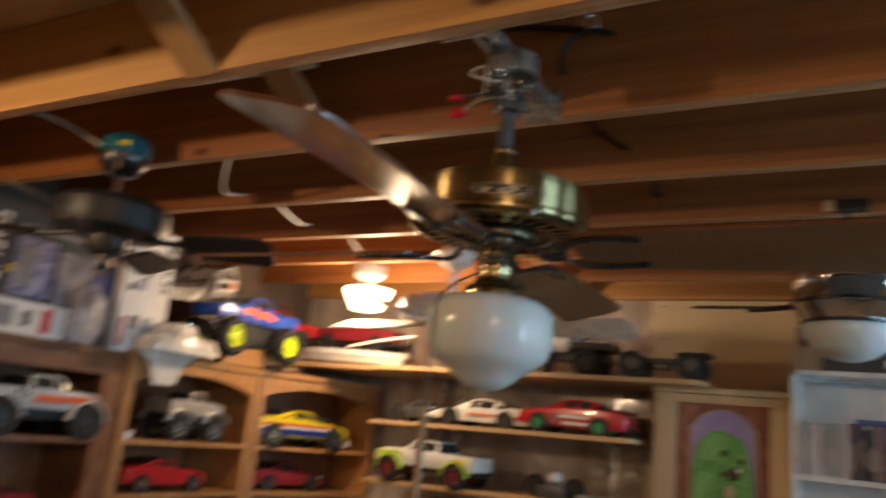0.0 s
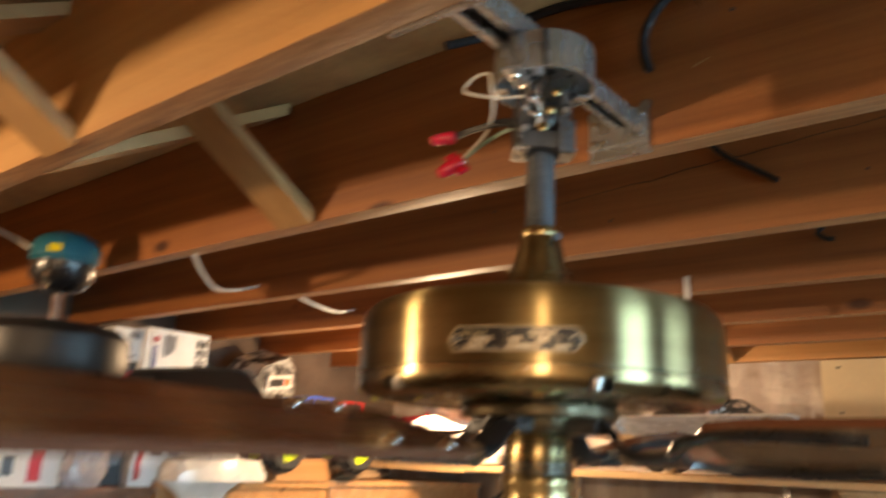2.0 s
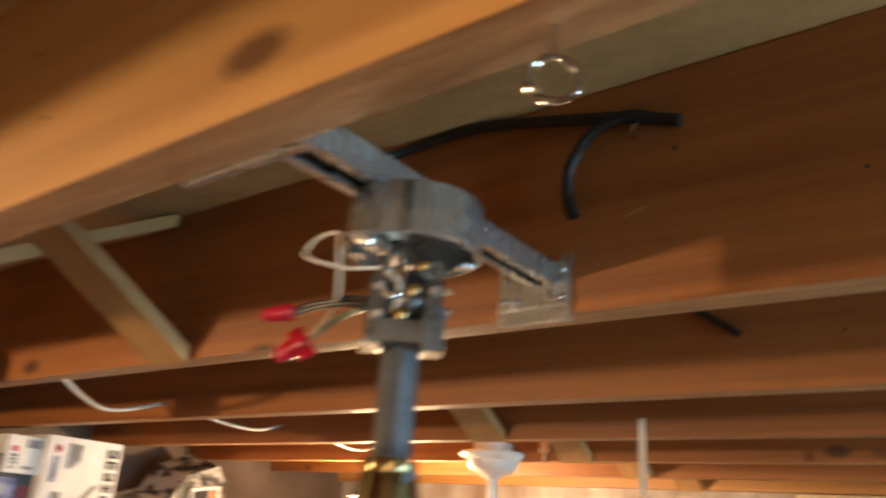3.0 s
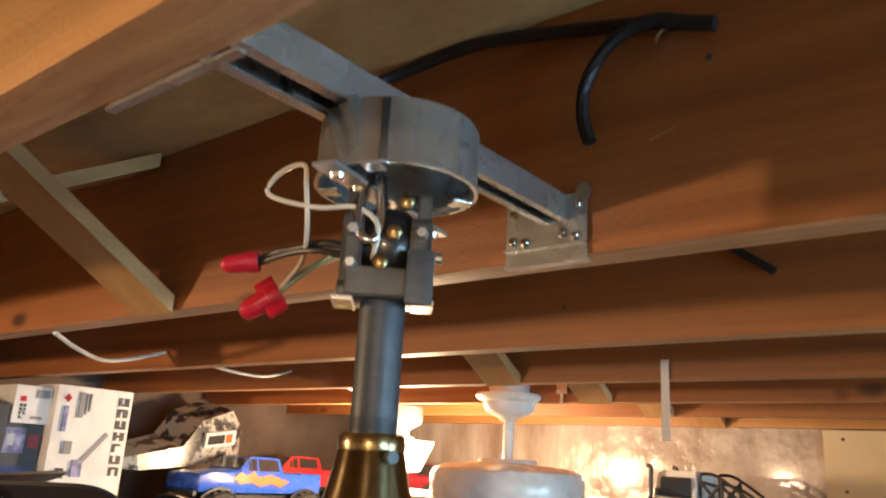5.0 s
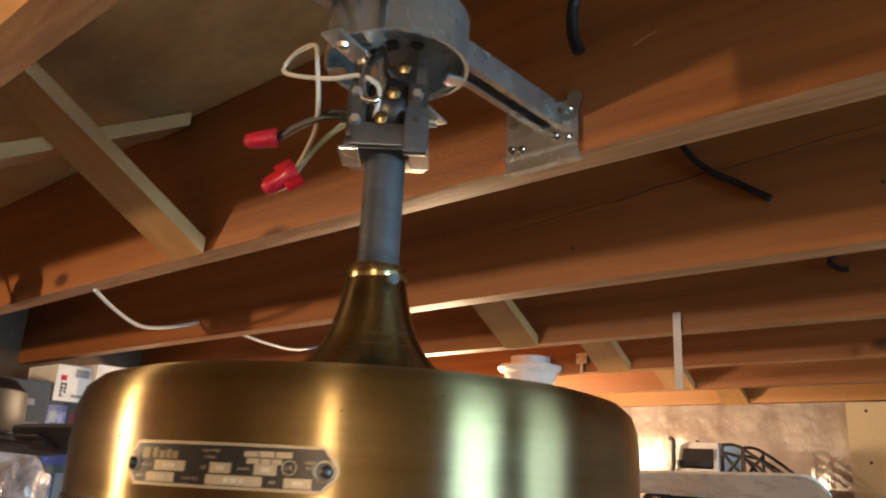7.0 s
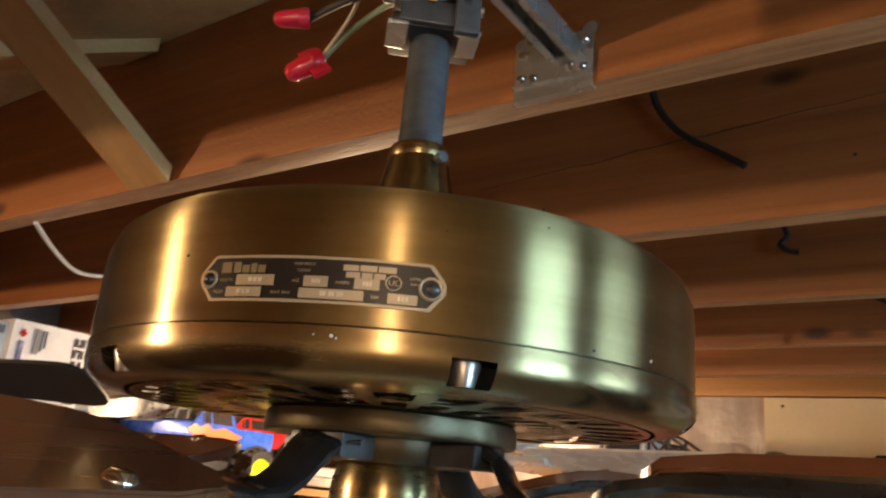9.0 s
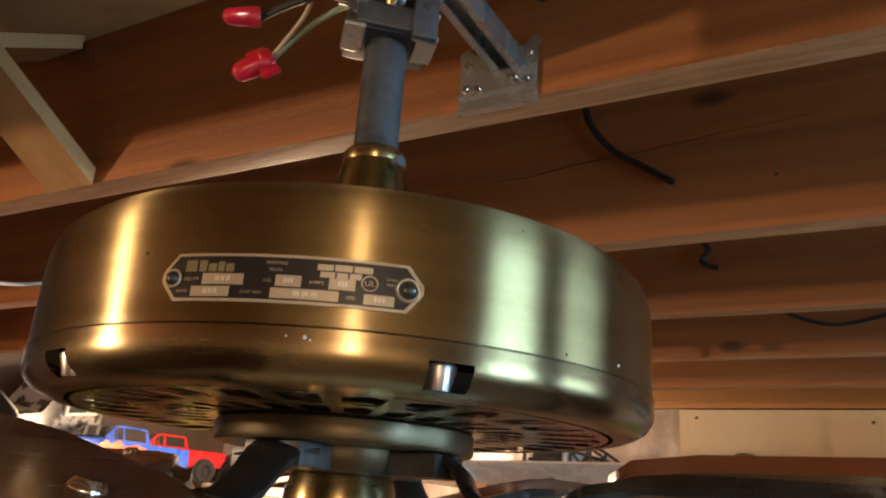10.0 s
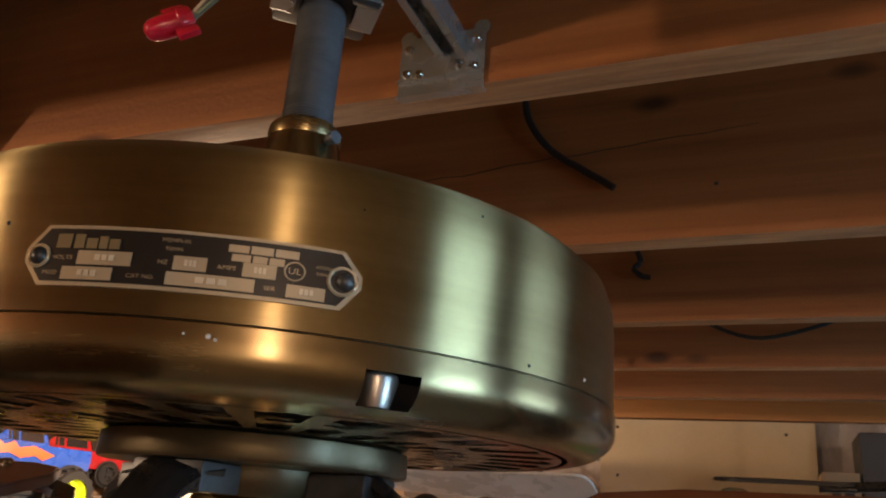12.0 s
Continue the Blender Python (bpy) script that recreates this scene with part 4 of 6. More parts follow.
solid("hanging_strip", strip, WHITE_MATT, "thin white strip nailed to a joist and hanging down", "strip", smooth=0).matrix_basis = pose(-0.622, 2.296, 2.206)
bm = box(B(), (-0.016, 0, -0.014), (0.016, 0.012, 0.014), bevel=0.001)
box(bm, (-0.004, 0, -0.04), (0.004, 0.006, -0.014))
solid("cable_clip", bm, GALV, "small metal cable clip on a joist face", "clip", smooth=0).matrix_basis = pose(-1.07, 2.694, 2.205)


# ---- other fans and the lamp ----
def light_fixture(x, y):
    t = thing("ceiling_light", pose(x, y, 0), "white ceiling light with a flared pleated glass shade, lit", "ceiling light", "ceiling lights")
    part("ceiling_plate", lathe(B(), [(0, JOIST_Z - 0.001), (0.066, JOIST_Z - 0.001), (0.068, 2.128), (0.062, 2.116), (0.038, 2.102), (0.029, 2.094), (0.031, 2.080), (0.046, 2.075), (0.046, 2.066), (0, 2.066)], 40), WHITE, t)
    bm = B()
    prof = [(0.040, 2.068, 0.0), (0.070, 2.066, 0.02), (0.103, 2.064, 0.05), (0.101, 2.056, 0.05), (0.088, 2.026, 0.045), (0.076, 1.998, 0.04), (0.066, 1.976, 0.035), (0.058, 1.972, 0.02), (0.002, 1.972, 0.0)]
    seg = 64
    rings = [[bm.verts.new((r * (1 + k * math.cos(16 * q)) * math.cos(q), r * (1 + k * math.cos(16 * q)) * math.sin(q), z)) for q in (2 * math.pi * i / seg for i in range(seg))] for r, z, k in prof]
    for p, q in zip(rings, rings[1:]):
        for i in range(seg):
            bm.faces.new([p[i], p[(i + 1) % seg], q[(i + 1) % seg], q[i]])
    part("shade", bm, LAMP_GLASS, t, "glowing pleated glass shade").visible_shadow = False
    part("bulb", lathe(B(), [(0, 2.066), (0.014, 2.066), (0.016, 2.040), (0.028, 2.020), (0.030, 2.005), (0.020, 1.990), (0, 1.985)], 20), LAMP_GLASS, t).visible_shadow = False
    return t


first = light_fixture(LAMPS[0][0], LAMPS[0][1])
copy_thing(first, pose(LAMPS[1][0], LAMPS[1][1], 0))
bare = thing("bare_bulb_light", pose(LAMPS[2][0], LAMPS[2][1], 0), "white porcelain lampholder with a bare lit bulb", "ceiling light", "ceiling lights")
part("lampholder", lathe(B(), [(0, JOIST_Z - 0.001), (0.052, JOIST_Z - 0.001), (0.053, 2.158), (0.030, 2.148), (0.020, 2.130), (0.020, 2.124), (0, 2.124)], 32), WHITE, bare)
part("bulb", lathe(B(), [(0, 2.124), (0.013, 2.124), (0.016, 2.112), (0.028, 2.096), (0.030, 2.083), (0.020, 2.064), (0, 2.058)], 20), LAMP_GLASS, bare).visible_shadow = False

def other_fan(m, label, housing, canopy, rod, blades, mats, flat=False):
    """A hanging fan from turned profiles; blades: (angle, tip radius, half width, z, tilt)."""
    t = thing("ceiling_fan", m, label, "ceiling fan", "hanging fans")
    part("canopy", lathe(B(), canopy, 40), mats["canopy"], t)
    part("downrod", lathe(B(), [(0, rod[1]), (rod[2], rod[1]), (rod[2], rod[0]), (0, rod[0])], 16), mats["rod"], t)
    part("motor_housing", lathe(B(), housing, 48), mats["housing"], t)
    for angle, r1, w, z, tilt in blades:
        b = fan_blade(mats["blade"], blade_outline(0.20, r1, w * 0.8, w), 0.006, t)
        b.matrix_basis = pose(0, 0, z, 0, 0, angle) @ pose(0, 0, 0, tilt, 0, 0)
        bm = B()
        tube(bm, [(0.07, 0, 0.012), (0.12, 0, 0.004), (0.19, 0, -0.003), (0.25, 0, -0.006)], 0.008, 8)
        box(bm, (0.20, -0.03, -0.008), (0.25, 0.03, -0.004), bevel=0.001)
        part("blade_iron", bm, mats["iron"], t).matrix_basis = b.matrix_basis
    return t


black_fan = other_fan(pose(-1.575, 1.375, 0), "black ceiling fan with a teal canopy, hung from a joist", [(0, 2.025), (0.075, 2.025), (0.130, 2.015), (0.150, 1.995), (0.153, 1.950), (0.145, 1.928), (0.08, 1.920), (0.055, 1.915), (0.055, 1.885), (0.045, 1.868), (0, 1.866)], [(0, 2.215), (0.03, 2.213), (0.055, 2.200), (0.066, 2.180), (0.066, 2.155), (0.060, 2.150), (0.058, 2.120), (0.040, 2.098), (0.018, 2.092), (0, 2.092)], (2.095, 2.008, 0.012), [(30, 0.45, 0.068, 1.915, -20), (120, 0.45, 0.068, 1.915, -20), (210, 0.45, 0.068, 1.915, -20), (300, 0.45, 0.068, 1.915, -20)], {"canopy": TEAL, "rod": CHROME, "housing": BLACK, "blade": BLACK, "iron": BLACK})
part("canopy_sticker", box(B(), (-0.012, -0.0685, 2.160), (0.012, -0.0655, 2.176)), YELLOW, black_fan, "small yellow sticker").matrix_basis = pose(0, 0, 0, 0, 0, 48)
part("canopy_cup", lathe(B(), [(0.0595, 2.148), (0.064, 2.146), (0.062, 2.118), (0.042, 2.094), (0.016, 2.088)], 32), BLACK_IRON, black_fan)
part("hanger_pin", tube(B(), [(-0.02, -0.03, 2.10), (0.03, -0.045, 2.09), (0.05, -0.05, 2.12)], 0.006, 8), CHROME, black_fan)
part("light_switch", lathe(B(), [(0, 1.868), (0.022, 1.868), (0.022, 1.835), (0.012, 1.825), (0, 1.825)], 20), BLACK_IRON, black_fan)

other_fan(pose(-1.227, 2.690, 0), "white enamelled ceiling fan hanging below the joists", [(0, 2.022), (0.075, 2.022), (0.080, 2.012), (0.165, 2.004), (0.192, 1.992), (0.200, 1.975), (0.200, 1.930), (0.192, 1.915), (0.12, 1.905), (0.07, 1.90), (0.065, 1.87), (0, 1.865)], [(0, 2.215), (0.055, 2.215), (0.055, 2.192), (0.088, 2.190), (0.092, 2.183), (0.086, 2.174), (0.072, 2.168), (0.068, 2.155), (0.060, 2.142), (0.045, 2.134), (0.030, 2.128), (0.018, 2.118), (0, 2.118)], (2.128, 2.018, 0.0135), [(-2, 0.74, 0.070, 1.900, -22), (88, 0.74, 0.070, 1.900, -22), (178, 0.55, 0.070, 1.900, -22), (268, 0.50, 0.070, 1.900, -22)], {"canopy": WHITE, "rod": WHITE, "housing": WHITE, "blade": WHITE, "iron": WHITE})

chrome_fan = other_fan(pose(0.175, 2.30, 0), "chrome flush ceiling fan with black blades and a frosted bowl", [(0, 2.02), (0.09, 2.02), (0.13, 2.00), (0.138, 1.975), (0.130, 1.955), (0.136, 1.940), (0.140, 1.915), (0.118, 1.880), (0.112, 1.862), (0, 1.862)], [(0, 2.2045), (0.012, 2.2045), (0.012, 2.174), (0, 2.174)], (2.172, 2.01, 0.0065), [(179, 0.400, 0.024, 1.912, -6), (94, 0.46, 0.06, 1.900, 0), (4, 0.46, 0.060, 1.915, -14), (274, 0.46, 0.06, 1.900, 0)], {"canopy": BLACK, "rod": BLACK_IRON, "housing": CHROME, "blade": BLACK, "iron": BLACK_IRON})
part("hanger_block", box(B(), (-0.030, -0.022, 2.172), (0.052, 0.016, 2.2045), bevel=0.003), BLACK, chrome_fan, "black plastic hanger block", smooth=0)
part("hanger_block", box(B(), (-0.056, -0.022, 2.174), (-0.031, 0.014, 2.2045), bevel=0.002), SHELF_PINE, chrome_fan, "pale wooden packing piece", smooth=0)
part("bowl_shade", lathe(B(), [(0.110, 1.864), (0.113, 1.855), (0.108, 1.830), (0.090, 1.803), (0.060, 1.783), (0.025, 1.772), (0, 1.770)], 40), OPAL, chrome_fan, "frosted white glass bowl")
part("trim_band", lathe(B(), [(0.141, 1.921), (0.143, 1.919), (0.143, 1.913), (0.141, 1.911)], 48), BLACK_IRON, chrome_fan)
part("trim_band", lathe(B(), [(0.116, 1.872), (0.121, 1.870), (0.119, 1.862), (0.114, 1.862)], 48), BLACK_IRON, chrome_fan)

# ---- cabinets along the west wall ----
def cabinet(m, width, depth, top, shelves, mat_, label, arch=0.0, stile=0.05, rail=0.10):
    """An open-fronted unit: local x along the front, y to the back, front at y = 0."""
    t = thing("cabinet", m, label, "cabinet", "shelf cabinets")
    for x0, x1 in ((0, 0.02), (width - 0.02, width)):
        part("side_panel", box(B(), (x0, 0.018, 0.0), (x1, depth, top - 0.022), bevel=0.0015), mat_, t, smooth=0)
    part("back_panel", box(B(), (0.02, depth - 0.008, 0.05), (width - 0.02, depth, top - 0.022)), CABINET_BROWN, t, smooth=0)
    part("top_board", box(B(), (-0.012, -0.014, top - 0.022), (width + 0.004, depth, top), bevel=0.003), mat_, t, smooth=0)
    for z in shelves:
        part("shelf", box(B(), (0.02, 0.004, z - 0.018), (width - 0.02, depth - 0.008, z), bevel=0.002), mat_, t, smooth=0)
    for x0, x1 in ((0, stile), (width - stile, width)):
        part("stile", box(B(), (x0, 0, 0), (x1, 0.018, top - 0.022), bevel=0.002), mat_, t, smooth=0)
    z1, z0, w = top - 0.022, top - 0.022 - rail, width - 2 * stile
    pts = [(stile, z0), (stile, z1), (width - stile, z1), (width - stile, z0)]
    n = 14
    for i in range(1, n):
        u = i / n
        pts.append((width - stile - w * u, z0 + arch * math.sin(math.pi * u) ** 0.8))
    part("arched_rail" if arch else "top_rail", prism(B(), pts, -0.018, 0, SIDE @ Matrix.Diagonal((1, 1, 1, 1))), mat_, t, smooth=0).matrix_basis = Matrix()
    return t


cabinet(pose(-2.25, 1.02, 0, 0, 0, 90), 1.035, 0.37, 1.668, (0.30, 0.75, 1.06, 1.345), CABINET_BROWN, "dark brown wooden display cabinet with open shelves", 0.0, 0.085, 0.07)
cabinet(pose(-2.235, 2.062, 0, 0, 0, 90), 0.715, 0.38, 1.684, (0.30, 0.75, 1.150, 1.350), CABINET_PINE, "orange pine shelf unit with an arched top rail", 0.05, 0.035, 0.095)
cabinet(pose(-2.232, 2.785, 0, 0, 0, 75), 0.72, 0.30, 1.690, (0.30, 0.75, 1.150, 1.352), CABINET_PINE, "orange pine shelf unit with an arched top rail", 0.05, 0.035, 0.095)

# ---- shelves on the north wall ----
def shelf(x0, x1, y0, y1, z, mat_, label, tilt=0.0):
    t = thing("wall_shelf", pose(x0, y0, z, 0, -tilt, 0), label, "shelf", "wall shelves")
    part("board", box(B(), (0, 0, -0.019), (x1 - x0, y1 - y0, 0), bevel=0.002), mat_, t, smooth=0)
    for x in (0.12, x1 - x0 - 0.21):
        part("bracket", prism(B(), [(0.02, -0.020), (0.22, -0.020), (0.22, -0.026), (0.05, -0.034), (0.03, -0.15), (0.02, -0.15)], -0.008, 0.008, Matrix.Translation((x, y1 - y0, 0)) @ Matrix(((0, 0, 1, 0), (-1, 0, 0, 0), (0, 1, 0, 0), (0, 0, 0, 1)))), GALV, t, smooth=0)
    return t


NB = NORTH - 0.002
shelf(-1.80, -0.345, 3.06, NB, 1.766, SHELF_PINE, "long pine wall shelf on metal brackets, loaded with model vehicles", 0.4)
shelf(-1.80, -0.605, 3.06, NB, 1.520, SHELF_PINE, "pine wall shelf holding model cars", 0.9)
shelf(-1.80, -0.605, 3.06, NB, 1.262, SHELF_PINE, "pine wall shelf holding model trucks", 0.8)
shelf(-1.80, -0.605, 3.06, NB, 0.98, SHELF_PINE, "pine wall shelf on metal brackets", 0.8)
for x in (-1.60, -0.80):
    solid("shelf_standard", box(B(), (x - 0.0125, NORTH - 0.012, 0.6), (x + 0.0125, NORTH - 0.003, 1.74), bevel=0.001), GALV, "slotted metal upright holding shelf brackets", "shelf upright", "shelf uprights", smooth=0)
panel = thing("tan_panel", pose(0, 0, 0), "smooth tan board screwed flat against the wall", "board")
part("board", box(B(), (-0.655, NORTH - 0.030, 1.30), (-0.02, NORTH - 0.004, 2.166), bevel=0.003), PANEL_TAN, panel, smooth=0)
for x, z in ((-0.60, 2.14), (-0.60, 1.99), (-0.10, 2.13)):
    part("screw", lathe(B(), [(0, 0.004), (0.004, 0.003), (0.005, 0)], 10), DARK_STEEL, panel, "small dark screw").matrix_basis = pose(x, NORTH - 0.030, z, 90, 0, 0)

# white shelf unit with disc cases
ws = thing("shelf_unit", pose(-0.045, 3.16, 0), "white open shelf unit with boxes on top and disc cases", "shelf unit")
for z in (0.36, 0.73, 1.10, 1.472, 1.842):
    part("shelf", box(B(), (0.016, 0, z - 0.018), (1.184, 0.28, z), bevel=0.002), WHITE, ws, smooth=0)
part("back_panel", box(B(), (0.016, 0.281, 0.04), (1.184, 0.287, 1.824)), WHITE_MATT, ws, smooth=0)
for x in (0, 1.184):
    part("side_panel", box(B(), (x, 0, 0), (x + 0.016, 0.287, 1.824), bevel=0.002), WHITE, ws, smooth=0)
random.seed(11)
SPINES = [plain("spine_%s" % n, c, 0.3) for n, c in (("white", (0.66, 0.66, 0.66)), ("grey", (0.30, 0.31, 0.33)), ("black", (0.03, 0.03, 0.035)), ("blue", (0.06, 0.12, 0.34)), ("red", (0.36, 0.05, 0.05)), ("brown", (0.16, 0.08, 0.05)), ("pale", (0.50, 0.42, 0.40)), ("teal", (0.10, 0.26, 0.32)))]
x = -0.045 + 0.020
while x < 0.62:
    w = random.choice((0.0145, 0.0145, 0.0145, 0.008, 0.011))
    early = x < 0.14
    mat_ = random.choice(SPINES[:1] * 3 + SPINES[1:2] + SPINES[6:8] * 2 + SPINES[4:5] if early else SPINES[2:6] * 2 + SPINES[:2] + SPINES[6:])
    h = 0.190 if random.random() < 0.85 else 0.172
    t = thing("disc_case", pose(x, 3.170, 1.4725), "upright plastic disc case with a coloured printed spine", "disc case", "disc cases")
    part("case", box(B(), (0, 0, 0), (w - 0.0006, 0.135, h), bevel=0.001), random.choice((BLACK, CARD_GREY)) if not early else WHITE_MATT, t, smooth=0)
    part("spine_insert", box(B(), (0.001, -0.0012, 0.004), (w - 0.0016, 0.0002, h - 0.004)), mat_, t, smooth=0)
    z0 = random.uniform(0.03, 0.06)
    part("title_bar", box(B(), (w * 0.3, -0.0018, z0), (w * 0.62, -0.0008, z0 + random.uniform(0.05, 0.10))), random.choice((WHITE_MATT, BLACK, PLATE_TAN)), t, smooth=0)
    x += w
solid("disc_case", box(B(), (0.16, 3.172, 1.664), (0.36, 3.30, 1.679), bevel=0.001), SPINES[3], "blue disc case lying flat on the row", "disc case", "disc cases", smooth=0)
solid("small_box", box(B(), (0.34, 3.150, 1.4735), (0.54, 3.168, 1.515), bevel=0.001), WHITE_MATT, "small white box in front of the disc cases", "box", smooth=0)


def letter_blocks(x0, x1, z0, z1, count, mat_, seed):
    """Unreadable upright lettering as short bars, stacked down a strip."""
    r, out = random.Random(seed), []
    step = (z1 - z0) / count
    for k in range(count):
        a, b = z0 + k * step, z0 + (k + 0.74) * step
        out.append((x0, x0 + (x1 - x0) * r.uniform(0.28, 0.4), a, b, mat_))
        if r.random() < 0.75:
            out.append((x1 - (x1 - x0) * r.uniform(0.28, 0.4), x1, a, b, mat_))
        c = r.choice((a, (a + b) / 2 - 0.1 * step, b - 0.2 * step))
        out.append((x0 + (x1 - x0) * 0.2, x1 - (x1 - x0) * 0.2, c, c + 0.22 * step, mat_))
    return out


def carton(m, w, d, h, mat_, label, marks=(), group="cartons"):
    """A printed carton, front at y = 0; marks: (x0, x1, z0, z1, material) on the front."""
    t = thing("carton", m, label, "box", group)
    part("box_body", box(B(), (0, 0, 0), (w, d, h), bevel=0.002), mat_, t, smooth=0)
    part("lid_flap", box(B(), (0.003, 0.002, h - 0.0005), (w - 0.003, d / 2 - 0.001, h + 0.0015)), mat_, t, smooth=0)
    part("lid_flap", box(B(), (0.003, d / 2 + 0.001, h - 0.0005), (w - 0.003, d - 0.002, h + 0.0015)), mat_, t, smooth=0)
    for k, (x0, x1, z0, z1, mm) in enumerate(marks):
        part("printed_mark", box(B(), (x0, -0.0012 - 0.0002 * k, z0), (x1, 0.0006, z1)), mm, t, smooth=0)
    return t


carton(pose(-0.030, 3.165, 1.842), 0.085, 0.20, 0.155, CARD_BROWN, "brown cardboard carton with black printing", [(0.020, 0.040, 0.085, 0.115, BLACK), (0.048, 0.070, 0.085, 0.115, BLACK)])
carton(pose(0.062, 3.172, 1.842), 0.46, 0.22, 0.255, CARD_DARK, "dark grey model box with a pale logo", [(0.20, 0.215, 0.018, 0.045, WHITE_MATT), (0.225, 0.40, 0.024, 0.040, CARD_GREY), (0.05, 0.40, 0.085, 0.14, CARD_GREY)])
carton(pose(0.545, 3.172, 1.842), 0.35, 0.22, 0.17, CARD_DARK, "black carton with red printing", [(0.02, 0.16, 0.10, 0.115, RED), (0.02, 0.28, 0.04, 0.05, CARD_GREY)])
W90 = 90
carton(pose(-2.27, 1.42, 1.668, 0, 0, W90), 0.44, 0.26, 0.42, CARD_DARK, "large dark model box with a vertical white title", [*letter_blocks(0.045, 0.085, 0.06, 0.40, 10, WHITE_MATT, 4), (0.13, 0.27, 0.13, 0.33, LILAC), (0.145, 0.20, 0.16, 0.30, CARD_GREY), (0.29, 0.42, 0.12, 0.31, BAG), (0.115, 0.128, 0.20, 0.23, YELLOW), (0.13, 0.40, 0.355, 0.372, CARD_GREY)])
carton(pose(-2.225, 1.46, 1.668, 0, 0, W90), 0.29, 0.04, 0.11, WHITE_MATT, "low white box with red and teal pictures", [(0.13, 0.16, 0.03, 0.08, DARK_STEEL), (0.20, 0.235, 0.015, 0.095, RED), (0.02, 0.10, 0.02, 0.09, CARD_GREY)])
carton(pose(-2.245, 1.968, 1.668, 0, 0, W90), 0.225, 0.13, 0.485, WHITE_MATT, "tall white box picturing a black model vehicle", [*letter_blocks(0.182, 0.214, 0.245, 0.475, 7, BLACK, 9), (0.022, 0.040, 0.448, 0.455, RED), (0.0275, 0.0345, 0.441, 0.462, RED), (0.024, 0.036, 0.36, 0.43, LILAC), (0.065, 0.078, 0.40, 0.470, CARD_GREY), (0.084, 0.088, 0.41, 0.468, CARD_GREY), (0.094, 0.098, 0.42, 0.468, CARD_GREY), (0.040, 0.062, 0.300, 0.335, CARD_GREY), (0.072, 0.10, 0.24, 0.285, LILAC), (0.030, 0.050, 0.235, 0.262, CARD_DARK), (0.016, 0.030, 0.02, 0.13, RED), (0.10, 0.19, 0.03, 0.06, CARD_GREY), (0.06, 0.09, 0.09, 0.14, CARD_DARK), (0.12, 0.15, 0.09, 0.14, CARD_GREY)])
t = thing("picture_strip", pose(-2.2435, 2.08, 1.97, 0, 0, 90), "printed grey picture of a long model on the white box", "picture")
part("print", prism(B(), [(-0.055, -0.055), (-0.040, -0.060), (0.055, 0.055), (0.045, 0.062)], -0.0008, 0.0012, SIDE), CARD_GREY, t, smooth=0)
carton(pose(-2.27, 1.868, 2.042, 0, 0, W90), 0.10, 0.20, 0.10, WHITE_MATT, "small white carton with a red mark and black title", [(0.014, 0.030, 0.058, 0.072, RED), *letter_blocks(0.016, 0.032, 0.012, 0.054, 4, CARD_DARK, 2), (0.055, 0.090, 0.070, 0.092, CARD_GREY), (0.050, 0.078, 0.012, 0.020, CARD_GREY)])
carton(pose(-2.285, 1.862, 1.668, 0, 0, W90), 0.104, 0.24, 0.373, CARD_DARK, "dark carton stacked under a smaller white one", [(0.068, 0.096, 0.310, 0.345, DEEP_RED), (0.005, 0.058, 0.295, 0.362, LILAC), (0.010, 0.030, 0.315, 0.345, SILVER), (0.010, 0.090, 0.20, 0.26, NAVY), (0.012, 0.052, 0.05, 0.17, LILAC), (0.056, 0.090, 0.06, 0.18, CARD_GREY)])


def crumpled(m, rx, ry, rz, mat_, label, category, seed, rough_=0.35, name="bag"):
    bm = B()
    bmesh.ops.create_icosphere(bm, subdivisions=4, radius=1.0)
    for v in bm.verts:
        p = v.co.copy()
        k = 1 + rough_ * (noise.noise(p * 1.7 + Vector((seed, 0, 0))) + 0.5 * noise.noise(p * 4.1 + Vector((0, seed, 0))) + 0.25 * noise.noise(p * 9.0))
        v.co = Vector((p.x * rx * k, p.y * ry * k, max(p.z * k, -0.75) * rz + 0.75 * rz))
    ob = solid(name, bm, mat_, label, category, smooth=25)
    ob.matrix_basis = m
    return ob


crumpled(pose(-2.215, 1.815, 1.668), 0.035, 0.062, 0.115, BAG, "crinkled clear plastic bag of parts", "bag", 3)
crumpled(pose(-2.30, 3.02, 1.690, 0, 0, 20), 0.07, 0.20, 0.020, CARD_BROWN, "crumpled brown wrapping paper on the cabinet", "paper", 8, 0.4, "wrapping_paper")

